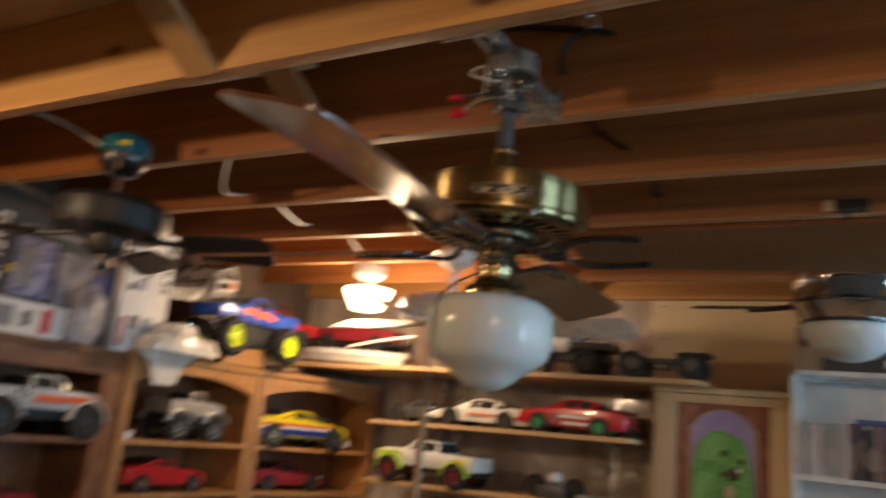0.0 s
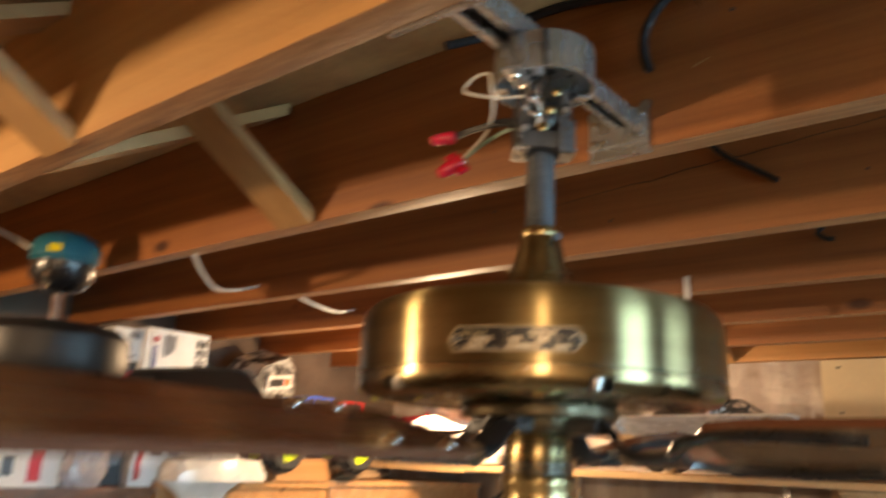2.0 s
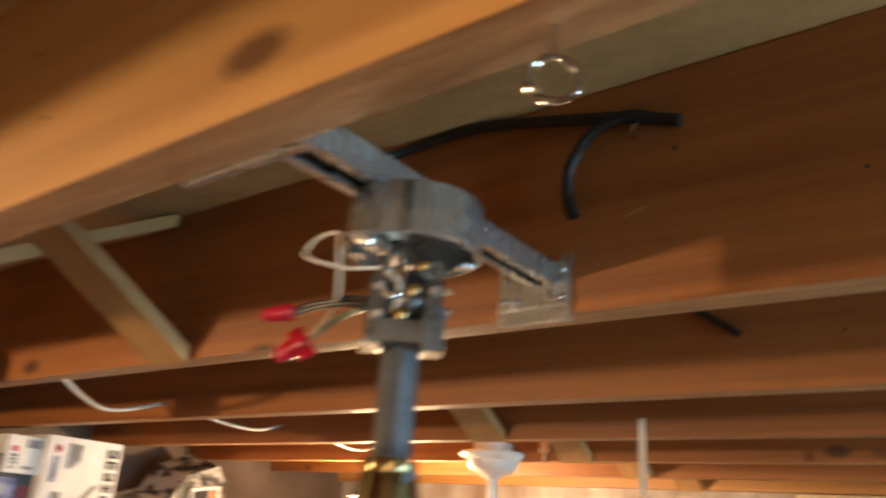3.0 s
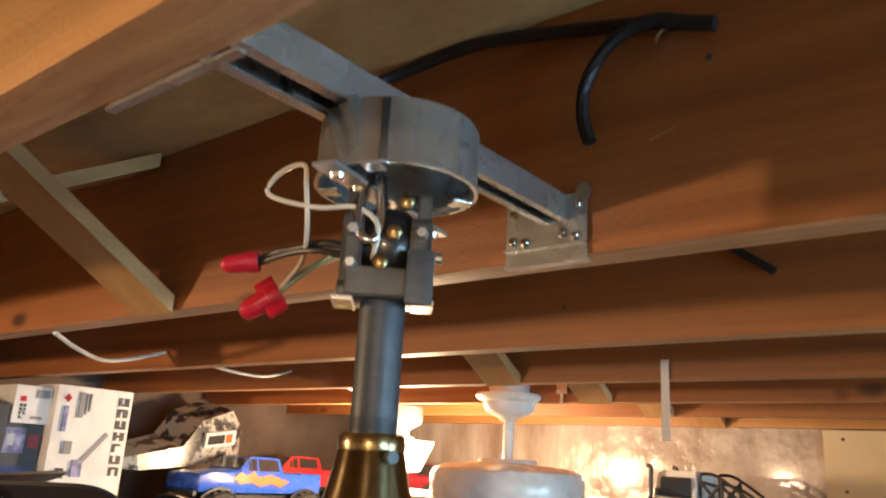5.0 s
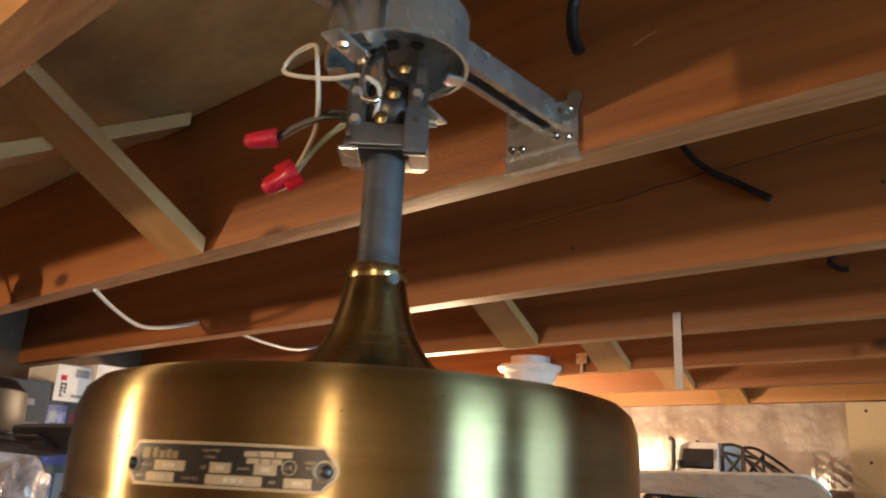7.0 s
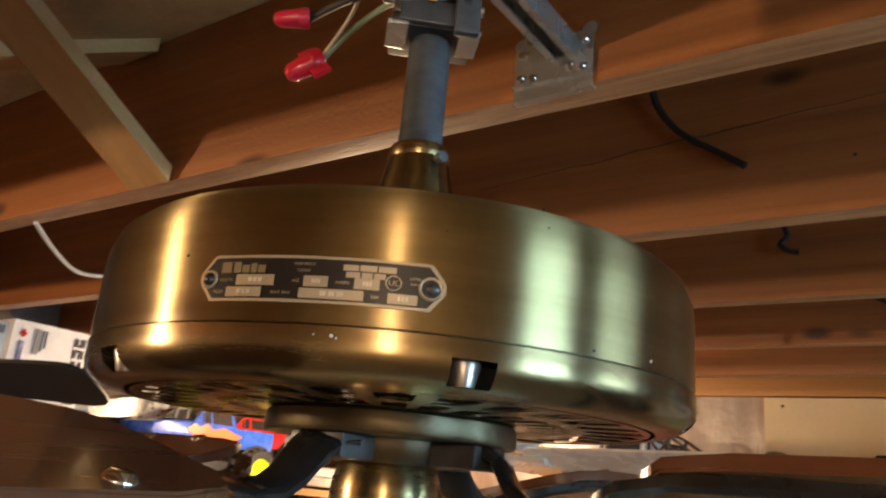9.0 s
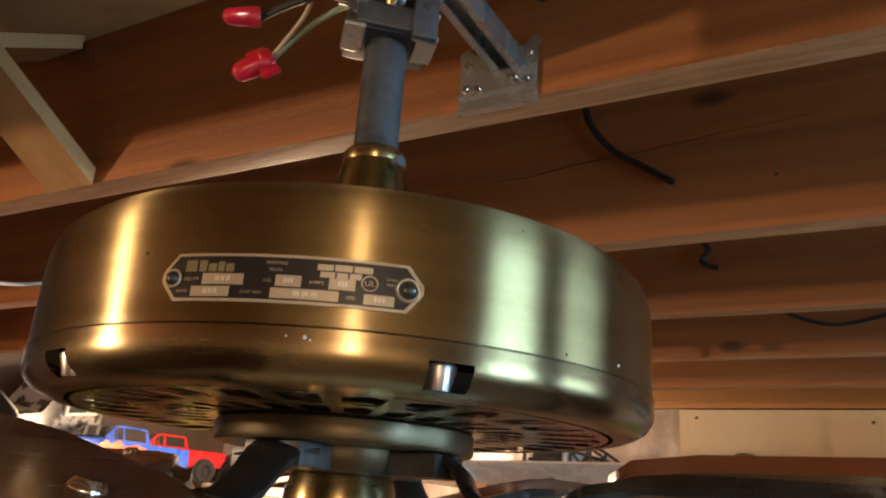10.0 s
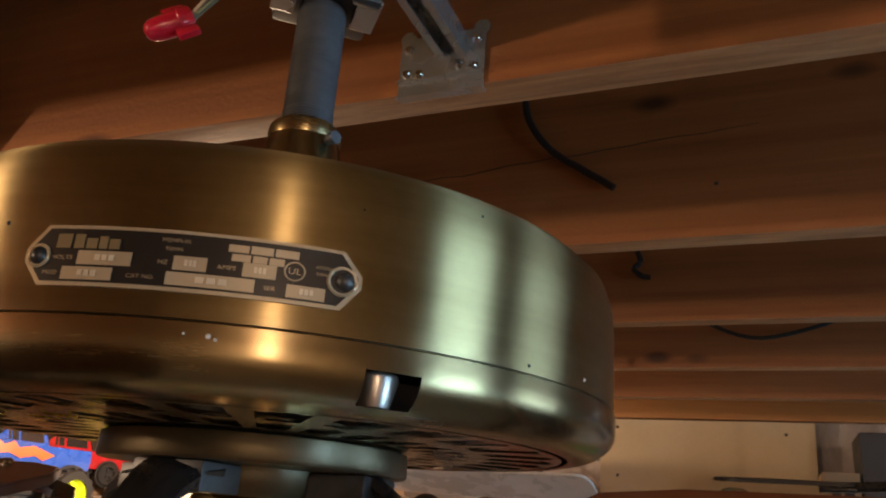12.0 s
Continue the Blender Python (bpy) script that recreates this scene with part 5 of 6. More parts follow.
# ---- model vehicles ----
def wheel(parent, x, y, r, w, tyre_mat, rim_mat, side):
    t = part("wheel", lathe(B(), [(r * 0.62, -w / 2), (r * 0.92, -w / 2), (r, -w * 0.3), (r, w * 0.3), (r * 0.92, w / 2), (r * 0.62, w / 2), (r * 0.62, -w / 2)], 28), tyre_mat, parent, "black rubber tyre")
    t.matrix_basis = pose(x, y, r, 90 if side < 0 else -90, 0, 0)
    part("rim", lathe(B(), [(0, w * 0.34), (r * 0.18, w * 0.36), (r * 0.24, w * 0.20), (r * 0.50, w * 0.22), (r * 0.60, w * 0.44), (r * 0.64, w * 0.44), (r * 0.64, -w * 0.4), (0, -w * 0.4)], 24), rim_mat, t)
    spokes = 10 if rim_mat is GREEN else 5
    for i in range(spokes):
        s = part("spoke", box(B(), (r * 0.16, -r * 0.3 / spokes, w * 0.20), (r * 0.58, r * 0.3 / spokes, w * 0.40)), rim_mat, t, smooth=0)
        s.matrix_basis = pose(0, 0, 0, 0, 0, 360 / spokes * i)
    if r > 0.06:
        bm = B()
        for i in range(18):
            for k in (-1, 1):
                box(bm, (r * 0.985, -0.006, -0.018 * k - 0.012), (r * 1.05, 0.006, -0.018 * k + 0.012), pose(0, 0, 0, 0, 0, 20 * i + 5 * k))
        part("tread", bm, tyre_mat, t, smooth=0)
    return t


SHAPES = {
    "coupe": [(-.50, .40, .26, .60, .63, .36), (-.47, .47, .20, .68, .71, .40), (-.34, .50, .18, .72, .76, .40), (-.12, .50, .16, .71, .97, .33), (.02, .50, .16, .70, 1.0, .33), (.08, .50, .16, .69, .98, .33), (.24, .50, .16, .66, .69, .40), (.43, .48, .16, .56, .59, .41), (.49, .44, .20, .46, .49, .38), (.50, .40, .24, .40, .42, .35)],
    "pickup": [(-.50, .44, .28, .62, .64, .42), (-.49, .48, .26, .66, .67, .45), (-.16, .48, .24, .66, .67, .45), (-.13, .48, .24, .66, .98, .38), (.06, .48, .24, .66, 1.0, .38), (.11, .48, .24, .66, .98, .38), (.20, .48, .24, .66, .70, .42), (.42, .47, .24, .63, .66, .42), (.49, .45, .26, .56, .60, .40), (.50, .42, .30, .50, .53, .38)],
    "saloon": [(-.50, .40, .22, .58, .60, .36), (-.48, .47, .16, .66, .69, .40), (-.36, .50, .14, .70, .74, .40), (-.20, .50, .13, .70, .96, .34), (-.06, .50, .13, .69, 1.0, .33), (.06, .50, .13, .68, .96, .33), (.22, .50, .13, .64, .67, .40), (.40, .48, .13, .56, .60, .41), (.48, .45, .16, .46, .50, .39), (.50, .40, .20, .38, .42, .35)],
    "racer": [(-.50, .42, .18, .58, .62, .38), (-.46, .50, .14, .70, .74, .42), (-.28, .50, .12, .66, .72, .40), (-.14, .50, .12, .60, .92, .30), (.02, .48, .12, .58, 1.0, .28), (.10, .48, .12, .54, .92, .28), (.26, .50, .12, .52, .58, .36), (.42, .50, .12, .40, .44, .40), (.50, .46, .14, .24, .27, .40)],
}


def model_car(m, L, W, H, shape, paint, label, wheel_r, wheel_w, base, rims, ride=0.0, tyre=RUBBER, chassis=BLACK, stripes=(), lamps=True):
    """A model vehicle, front towards +x. base: wheel places along x; ride: lift of the body."""
    t = thing("model_car", m, label, "model car", "model vehicles")
    bm = B()
    sec = []
    for fx, hw_, zb, zs, zr, hr in SHAPES[shape]:
        x, a, b = fx * L, hw_ * W, hr * W
        z0, z1, z2 = ride + zb * H, ride + zs * H, ride + zr * H
        sec.append([Vector(p) for p in ((x, -a * 0.94, z0), (x, -a, z0 + (z1 - z0) * 0.45), (x, -a * 0.97, z1), (x, -b, z2), (x, 0, z2 + 0.012 * H), (x, b, z2), (x, a * 0.97, z1), (x, a, z0 + (z1 - z0) * 0.45), (x, a * 0.94, z0))])
    loft(bm, sec)
    # body, then black discs painting the shade of uncut wheel arches
    body = part("body", bm, paint, t, smooth=32)
    for wx in base:
        for s in (-1, 1):
            part("wheel_arch", lathe(B(), [(0, 0.0), (wheel_r * 1.16, 0.0), (wheel_r * 1.16, 0.0016), (0, 0.0016)], 24, pose(wx, s * (W * 0.5 + 0.0004), wheel_r, 90 if s < 0 else -90, 0, 0)), BLACK, t)
            wheel(t, wx, s * (W * 0.5 - wheel_w * 0.5 + 0.012 + (0.02 if wheel_r > 0.06 else 0)), wheel_r, wheel_w, tyre, rims, s)

    def glass(i, j, lo, hi, s, name="side_window", cut=0.12):
        a, b = sec[i], sec[j]
        k0, k1 = (2, 3) if s < 0 else (6, 5)

        def at(u, v):
            p = a[k0].lerp(b[k0], u)
            q = a[k1].lerp(b[k1], u)
            return p.lerp(q, v)
        quad = [at(cut, lo), at(1 - cut, lo), at(1 - cut, hi), at(cut, hi)]
        nrm = (quad[1] - quad[0]).cross(quad[3] - quad[0]).normalized()
        if nrm.y * s < 0:
            nrm = -nrm
        g = B()
        loft(g, [[p - nrm * 0.001 for p in quad], [p + nrm * 0.0012 for p in quad]])
        part(name, g, GLASS_DARK, t, smooth=0)

    peak = [i for i, q in enumerate(SHAPES[shape]) if q[4] >= 0.9]
    for s in (-1, 1):
        for i, j in zip(peak, peak[1:]):
            glass(i, j, 0.12, 0.86, s, cut=0.07)
        glass(peak[-1], peak[-1] + 1, 0.14, 0.84, s, cut=0.04) if shape != "racer" else None
        if shape != "pickup":
            glass(peak[0] - 1, peak[0], 0.2, 0.8, s, cut=0.2)
    for i, j in ((peak[-1], peak[-1] + 1), (peak[0] - 1, peak[0])):
        a, b = sec[i], sec[j]
        quad = [a[3].lerp(b[3], 0.1), a[5].lerp(b[5], 0.1), a[5].lerp(b[5], 0.88), a[3].lerp(b[3], 0.88)]
        nrm = (quad[1] - quad[0]).cross(quad[3] - quad[0]).normalized()
        nrm = nrm if nrm.z > 0 else -nrm
        g = B()
        loft(g, [[p + nrm * 0.0008 for p in quad], [p + nrm * (0.0012 + 0.014 * H) for p in quad]])
        part("windscreen", g, GLASS_DARK, t, smooth=0)
    part("chassis", box(B(), (-L * 0.47, -W * 0.30, ride + 0.10 * H if not ride else wheel_r * 0.9), (L * 0.47, W * 0.30, ride + 0.30 * H), bevel=0.003), chassis, t, smooth=0)
    for s in (-1, 1):
        if lamps:
            part("headlight", box(B(), (L * 0.478, s * W * 0.34 - 0.010, ride + 0.42 * H), (L * 0.496, s * W * 0.34 + 0.010, ride + 0.50 * H), bevel=0.002), WHITE_MATT, t, smooth=0)
        for x0, x1, z0, z1, mm in stripes:
            part("stripe", box(B(), (x0 * L, s * W * 0.5 - 0.002, ride + z0 * H), (x1 * L, s * W * 0.5 + 0.0014, ride + z1 * H)), mm, t, smooth=0)
    for e in (-1, 1):
        part("bumper", box(B(), (e * L * 0.505 - 0.006, -W * 0.40, ride + 0.16 * H), (e * L * 0.505 + 0.006, W * 0.40, ride + 0.27 * H), bevel=0.002), chassis, t, smooth=0)
    return t


def fenders(t, xs, W, r, mat_):
    """Rounded wheel-arch flares standing out from a body."""
    for x in xs:
        for s in (-1, 1):
            bm = B()
            ring = [Vector((math.cos(q), 0, math.sin(q))) for q in (math.pi * (0.02 + 0.96 * i / 12) for i in range(13))]
            loft(bm, [[Vector((x + v.x * r * k, s * (W * 0.5 - 0.012 + d), r * 0.86 + v.z * r * k)) for k, d in ((1.10, 0.0), (1.10, 0.026), (1.22, 0.024), (1.24, 0.0))] for v in ring])
            part("fender_flare", bm, mat_, t, smooth=40)


def shocks(t, xs, W, z0, z1, mat_=CHROME):
    for x in xs:
        for s in (-1, 1):
            part("shock", tube(B(), [(x, s * W * 0.42, z0), (x - 0.01, s * W * 0.30, z1)], 0.007, 10), mat_, t)
            bm = B()
            tube(bm, [(x - 0.01 * k / 24 + 0.010 * math.cos(k * 1.05), s * (W * 0.42 - W * 0.12 * k / 24) + 0.010 * math.sin(k * 1.05), z0 + (z1 - z0) * k / 24) for k in range(25)], 0.0018, 5)
            part("spring", bm, WHITE_MATT, t)


# blue monster truck on the cabinets, its wheels over the front edge
solid("wooden_block", box(B(), (-2.36, 2.50, 1.685), (-2.21, 2.76, 1.765), bevel=0.004), CABINET_PINE, "orange pine block under the blue monster truck", "block", smooth=0)
truck = model_car(pose(-2.255, 2.655, 1.725, 0, 0, -90), 0.50, 0.20, 0.150, "pickup", BLUE, "blue monster truck model with orange flames and yellow rims", 0.078, 0.075, (-0.175, 0.175), NEON, 0.115, stripes=())
shocks(truck, (-0.15, 0.15), 0.26, 0.075, 0.17)
for s in (-1, 1):
    flame = [(-0.10, 0.0), (-0.02, 0.022), (0.03, 0.012), (0.05, 0.030), (0.08, 0.016), (0.10, 0.028), (0.13, 0.006), (0.10, -0.010), (0.06, -0.004), (0.02, -0.016), (-0.03, -0.006), (-0.06, -0.018)]
    part("flame_decal", prism(B(), flame, -0.0008, 0.0012, Matrix.Translation((0, s * 0.0985, 0.188)) @ SIDE), ORANGE, truck, "orange flame decal", smooth=0)
part("skid_plate", box(B(), (-0.16, -0.05, 0.055), (0.16, 0.05, 0.085), bevel=0.006), DARK_STEEL, truck)
part("bull_bar", tube(B(), [(0.25, -0.08, 0.10), (0.275, -0.08, 0.13), (0.285, 0, 0.14), (0.275, 0.08, 0.13), (0.25, 0.08, 0.10)], 0.007, 8), CHROME, truck)

# pale body shell hanging over the cabinet edge
t = thing("body_shell", pose(-2.20, 2.235, 1.685, 0, 0, -90), "unpainted milky plastic truck body shell", "body shell")
bm = B()
loft(bm, [[Vector((x, -w, 0.004)), Vector((x, -w, h * 0.55)), Vector((x, -w * 0.72, h)), Vector((x, w * 0.72, h)), Vector((x, w, h * 0.55)), Vector((x, w, 0.004))] for x, w, h in ((-0.16, 0.07, 0.05), (-0.14, 0.08, 0.07), (-0.05, 0.085, 0.075), (-0.02, 0.085, 0.115), (0.06, 0.085, 0.12), (0.10, 0.085, 0.075), (0.15, 0.08, 0.065), (0.17, 0.07, 0.04))])
part("shell", bm, CLEAR_BODY, t, smooth=30)
for s in (-1, 1):
    part("shell_window", box(B(), (-0.015, s * 0.080 - 0.004, 0.070), (0.075, s * 0.080 + 0.0045, 0.100)), SILVER, t, smooth=0)
cone = thing("plastic_apron", pose(-2.195, 2.10, 1.688, 0, 0, 90), "white plastic piece tapering down over the cabinet front", "plastic piece")
part("flared_sheet", prism(B(), [(-0.05, 0.0), (0.245, -0.002), (0.19, -0.035), (0.165, -0.085), (0.15, -0.125), (0.045, -0.125), (0.035, -0.09), (0.01, -0.045)], -0.002, 0.002, SIDE), CLEAR_BODY, cone, smooth=0)
part("top_lip", box(B(), (-0.05, -0.004, -0.003), (0.245, 0.06, 0.004), bevel=0.0015), CLEAR_BODY, cone, smooth=0)

# cars in the west cabinets
pick = model_car(pose(-2.345, 2.475, 1.350, 0, 0, 90), 0.30, 0.15, 0.130, "pickup", SILVER, "silver pickup model with large grey tyres in a pine cabinet", 0.051, 0.045, (-0.098, 0.102), CARD_GREY, 0.074)
for x in (-0.098, 0.102):
    for s_ in (-1, 1):
        part("fender_flare", loft(B(), [[Vector((x + 0.060 * k * math.cos(q), s_ * (0.064 + d), 0.078 + 0.046 * k * math.sin(q))) for k, d in ((1.0, 0.0), (1.0, 0.030), (1.14, 0.028), (1.16, 0.0))] for q in (math.pi * i / 12 for i in range(13))]), SILVER, pick, smooth=40)
part("grille", box(B(), (0.149, -0.048, 0.112), (0.155, 0.048, 0.142), bevel=0.002), CARD_DARK, pick, smooth=0)
for s_ in (-1, 1):
    part("bed_rail", box(B(), (-0.146, s_ * 0.064 - 0.006, 0.158), (-0.046, s_ * 0.064 + 0.006, 0.168), bevel=0.002), SILVER, pick, smooth=0)
muscle = model_car(pose(-2.255, 3.085, 1.352, 0, 0, 75), 0.54, 0.21, 0.150, "coupe", YELLOW, "yellow muscle car model with red, white and blue stripes", 0.050, 0.036, (-0.178, 0.172), CHROME, 0.02, stripes=((-0.44, 0.28, 0.50, 0.58, RED), (-0.44, 0.26, 0.43, 0.50, WHITE_MATT), (-0.46, 0.24, 0.22, 0.43, NAVY)))
part("engine_blower", box(B(), (0.12, -0.025, 0.115), (0.18, 0.025, 0.145), bevel=0.004), CHROME, muscle, "chrome blower through the bonnet", smooth=0)
part("front_dam", box(B(), (0.262, -0.080, 0.015), (0.292, 0.080, 0.050), bevel=0.004), WHITE_MATT, muscle, smooth=0)
sct = model_car(pose(-2.345, 1.765, 1.345, 0, 0, 90), 0.46, 0.19, 0.15, "pickup", WHITE_SHADED, "white and orange short-course truck model with a race number", 0.060, 0.050, (-0.16, 0.165), CARD_DARK, 0.055, stripes=((-0.10, 0.16, 0.40, 0.55, ORANGE), (0.18, 0.40, 0.42, 0.58, ORANGE)))
bm = B()
write(bm, "43", 0.055, lambda x, y: Vector((-0.10 + x, -0.0995, 0.140 + y)))
part("race_number", bm, BLACK, sct, smooth=0)
fenders(sct, (-0.16, 0.165), 0.19, 0.064, WHITE_SHADED)
for y, paint, lab, x in ((2.36, RED, "red sports car model on a low cabinet shelf", -2.345), (1.60, DEEP_RED, "dark red sports car model on a low cabinet shelf", -2.35)):
    model_car(pose(x, y, 1.150 if y > 2 else 1.06, 0, 0, 90 if y > 2 else -90), 0.42, 0.18, 0.115, "coupe", paint, lab, 0.034, 0.03, (-0.13, 0.135), CHROME, 0.012)
model_car(pose(-2.31, 3.10, 1.150, 0, 0, 75), 0.40, 0.18, 0.115, "racer", DEEP_RED, "dark maroon racing car model on a low shelf", 0.034, 0.03, (-0.12, 0.125), DARK_STEEL, 0.012)
carton(pose(-2.36, 2.09, 1.350, 0, 0, 90), 0.10, 0.14, 0.075, CARD_DARK, "small dark box beside the silver pickup", [(0.01, 0.09, 0.04, 0.06, CARD_GREY)])
carton(pose(-2.27, 2.095, 1.350, 0, 0, 90), 0.06, 0.06, 0.028, WHITE_MATT, "tiny white box on the cabinet shelf", [])

# vehicles on the north shelves
sedan = model_car(pose(-0.855, 3.17, 1.5335, 0, -0.9, 180), 0.46, 0.185, 0.132, "saloon", RED, "red saloon car model with white side stripes and green wheels", 0.036, 0.03, (-0.125, 0.13), GREEN, 0.010, stripes=((-0.17, 0.09, 0.40, 0.50, WHITE_MATT), (-0.17, 0.06, 0.20, 0.30, WHITE_MATT), (0.09, 0.18, 0.20, 0.52, DEEP_RED)))
part("spoiler", box(B(), (-0.225, -0.085, 0.105), (-0.185, 0.085, 0.111), bevel=0.002), BLACK, sedan, "black rear wing", smooth=0)
for s in (-1, 1):
    part("wing_strut", box(B(), (-0.210, s * 0.06 - 0.003, 0.088), (-0.200, s * 0.06 + 0.003, 0.106)), BLACK, sedan, smooth=0)
white_car = model_car(pose(-1.275, 3.20, 1.527, 0, -0.9, 180), 0.50, 0.20, 0.115, "racer", WHITE, "white sports car model with an orange stripe", 0.036, 0.03, (-0.13, 0.135), DARK_STEEL, 0.010, stripes=((-0.36, 0.10, 0.34, 0.42, ORANGE),))
part("spoiler", box(B(), (-0.255, -0.095, 0.094), (-0.215, 0.095, 0.100), bevel=0.002), WHITE, white_car, smooth=0)
model_car(pose(-1.615, 3.22, 1.522, 0, -0.9, 180), 0.30, 0.16, 0.095, "racer", CARD_DARK, "small black open racing model", 0.034, 0.03, (-0.095, 0.10), DARK_STEEL, 0.010)
race = model_car(pose(-1.505, 3.16, 1.2660, 0, -0.8, 180), 0.50, 0.20, 0.150, "pickup", WHITE, "white and lime race truck model with a red number", 0.054, 0.045, (-0.165, 0.165), DEEP_RED, 0.035, stripes=((0.22, 0.46, 0.36, 0.62, LIME), (-0.42, -0.30, 0.40, 0.58, YELLOW)))
bm = B()
write(bm, "3", 0.055, lambda x, y: Vector((0.03 - x, 0.0985, 0.110 + y)))
part("race_number", bm, RED, race, smooth=0)
fenders(race, (-0.165, 0.165), 0.20, 0.054, LIME)
engine = thing("model_engine", pose(-0.93, 3.17, 1.271), "black model engine with a white filter", "model engine")
part("crankcase", box(B(), (-0.06, -0.05, 0.0), (0.06, 0.05, 0.055), bevel=0.008), DARK_STEEL, engine)
part("air_filter", lathe(B(), [(0, 0.11), (0.020, 0.108), (0.028, 0.095), (0.028, 0.075), (0.018, 0.066), (0, 0.066)], 20), WHITE_MATT, engine)
for s in (-1, 1):
    part("side_wheel", lathe(B(), [(0, -0.012), (0.044, -0.012), (0.046, 0), (0.044, 0.012), (0, 0.012)], 24, pose(s * 0.085, 0, 0.047, 90, 0, 0)), RUBBER, engine)
carton(pose(-0.82, 3.12, 1.273), 0.16, 0.10, 0.030, CARD_GREY, "flat grey parts box with a white label", [(0.02, 0.14, 0.008, 0.022, WHITE_MATT)])

# tow truck and bare chassis on the top shelf
tow = thing("model_tow_truck", pose(-0.945, 3.235, 1.775, 0, -0.4, 180), "white crawler truck model with a black roll cage", "model truck", "model vehicles")
bm = B()
loft(bm, [[Vector((x, -w, z0)), Vector((x, -w, z0 + (z1 - z0) * 0.55)), Vector((x, -w * 0.88, z1)), Vector((x, w * 0.88, z1)), Vector((x, w, z0 + (z1 - z0) * 0.55)), Vector((x, w, z0))] for x, w, z0, z1 in ((-0.042, 0.085, 0.10, 0.236), (-0.038, 0.088, 0.095, 0.246), (0.055, 0.088, 0.095, 0.246), (0.075, 0.088, 0.095, 0.236), (0.088, 0.088, 0.095, 0.165), (0.20, 0.084, 0.095, 0.158), (0.218, 0.080, 0.10, 0.150), (0.222, 0.076, 0.105, 0.135))])
part("cab", bm, WHITE, tow, "white cab and bonnet", smooth=30)
for s in (-1, 1):
    part("side_window", prism(B(), [(-0.028, 0.172), (0.068, 0.172), (0.060, 0.228), (-0.028, 0.228)], -0.0015, 0.0015, Matrix.Translation((0, s * 0.0865, 0)) @ SIDE), GLASS_DARK, tow, smooth=0)
    part("door_mirror", box(B(), (0.060, s * 0.105 - 0.006, 0.175), (0.070, s * 0.105 + 0.006, 0.195), bevel=0.002), BLACK, tow, smooth=0)
    part("door_handle", box(B(), (-0.02, s * 0.0895 - 0.001, 0.150), (0.0, s * 0.0895 + 0.002, 0.156)), CARD_GREY, tow, smooth=0)
    part("snorkel", tube(B(), [(0.15, s * 0.090, 0.150), (0.095, s * 0.094, 0.160), (0.088, s * 0.094, 0.22), (0.088, s * 0.094, 0.250), (0.100, s * 0.094, 0.256)], 0.006, 8), CARD_DARK, tow)
    for k, pts_ in enumerate(([(-0.050, s * 0.075, 0.24), (-0.10, s * 0.075, 0.235), (-0.20, s * 0.08, 0.165), (-0.215, s * 0.08, 0.13)], [(-0.050, s * 0.075, 0.22), (-0.12, s * 0.075, 0.20), (-0.19, s * 0.08, 0.15)], [(-0.05, s * 0.075, 0.13), (-0.05, s * 0.075, 0.24)], [(-0.11, s * 0.075, 0.13), (-0.11, s * 0.075, 0.23)], [(-0.05, s * 0.075, 0.15), (-0.11, s * 0.075, 0.22)], [(-0.11, s * 0.075, 0.15), (-0.05, s * 0.075, 0.22)])):
        part("cage_bar", tube(B(), pts_, 0.0045, 8), BLACK, tow)
part("flatbed", box(B(), (-0.225, -0.085, 0.110), (-0.045, 0.085, 0.140), bevel=0.003), BLACK, tow, smooth=0)
part("rail", box(B(), (-0.21, -0.04, 0.06), (0.20, 0.04, 0.10), bevel=0.004), DARK_STEEL, tow, smooth=0)
for x in (-0.125, 0.140):
    for s in (-1, 1):
        wheel(tow, x, s * 0.085, 0.055, 0.042, RUBBER, DARK_STEEL if x < 0 else CHROME, s)
chassis = thing("model_chassis", pose(-0.485, 3.10, 1.775, 0, -0.4, 0), "bare black crawler chassis with knobbly tyres", "model chassis", "model vehicles")
part("frame_rail", box(B(), (-0.15, -0.035, 0.055), (0.15, -0.027, 0.075), bevel=0.002), BLACK, chassis, smooth=0)
part("frame_rail", box(B(), (-0.15, 0.027, 0.055), (0.15, 0.035, 0.075), bevel=0.002), BLACK, chassis, smooth=0)
part("gearbox", box(B(), (-0.05, -0.027, 0.035), (0.03, 0.027, 0.07), bevel=0.006), DARK_STEEL, chassis)
part("battery_tray", box(B(), (0.05, -0.04, 0.075), (0.14, 0.04, 0.100), bevel=0.003), BLACK, chassis, smooth=0)
part("tail_plate", box(B(), (0.14, -0.05, 0.085), (0.175, 0.05, 0.100), bevel=0.003), BLACK, chassis, smooth=0)
shocks(chassis, (-0.11, 0.11), 0.20, 0.05, 0.085, DARK_STEEL)
for x in (-0.11, 0.11):
    part("axle", tube(B(), [(x, -0.08, 0.048), (x, 0.08, 0.048)], 0.009, 10), DARK_STEEL, chassis)
    for s in (-1, 1):
        wheel(chassis, x, s * 0.082, 0.048, 0.038, RUBBER, DARK_STEEL, s)
jar = thing("parts_jar", pose(-1.02, 3.10, 1.772), "small clear jar with a blue lid on the shelf", "jar")
part("jar_body", lathe(B(), [(0, 0), (0.018, 0), (0.020, 0.004), (0.020, 0.05), (0, 0.05)], 20), CHROME, jar)
part("lid", lathe(B(), [(0, 0.062), (0.020, 0.062), (0.0215, 0.050), (0, 0.050)], 20), BLUE, jar)

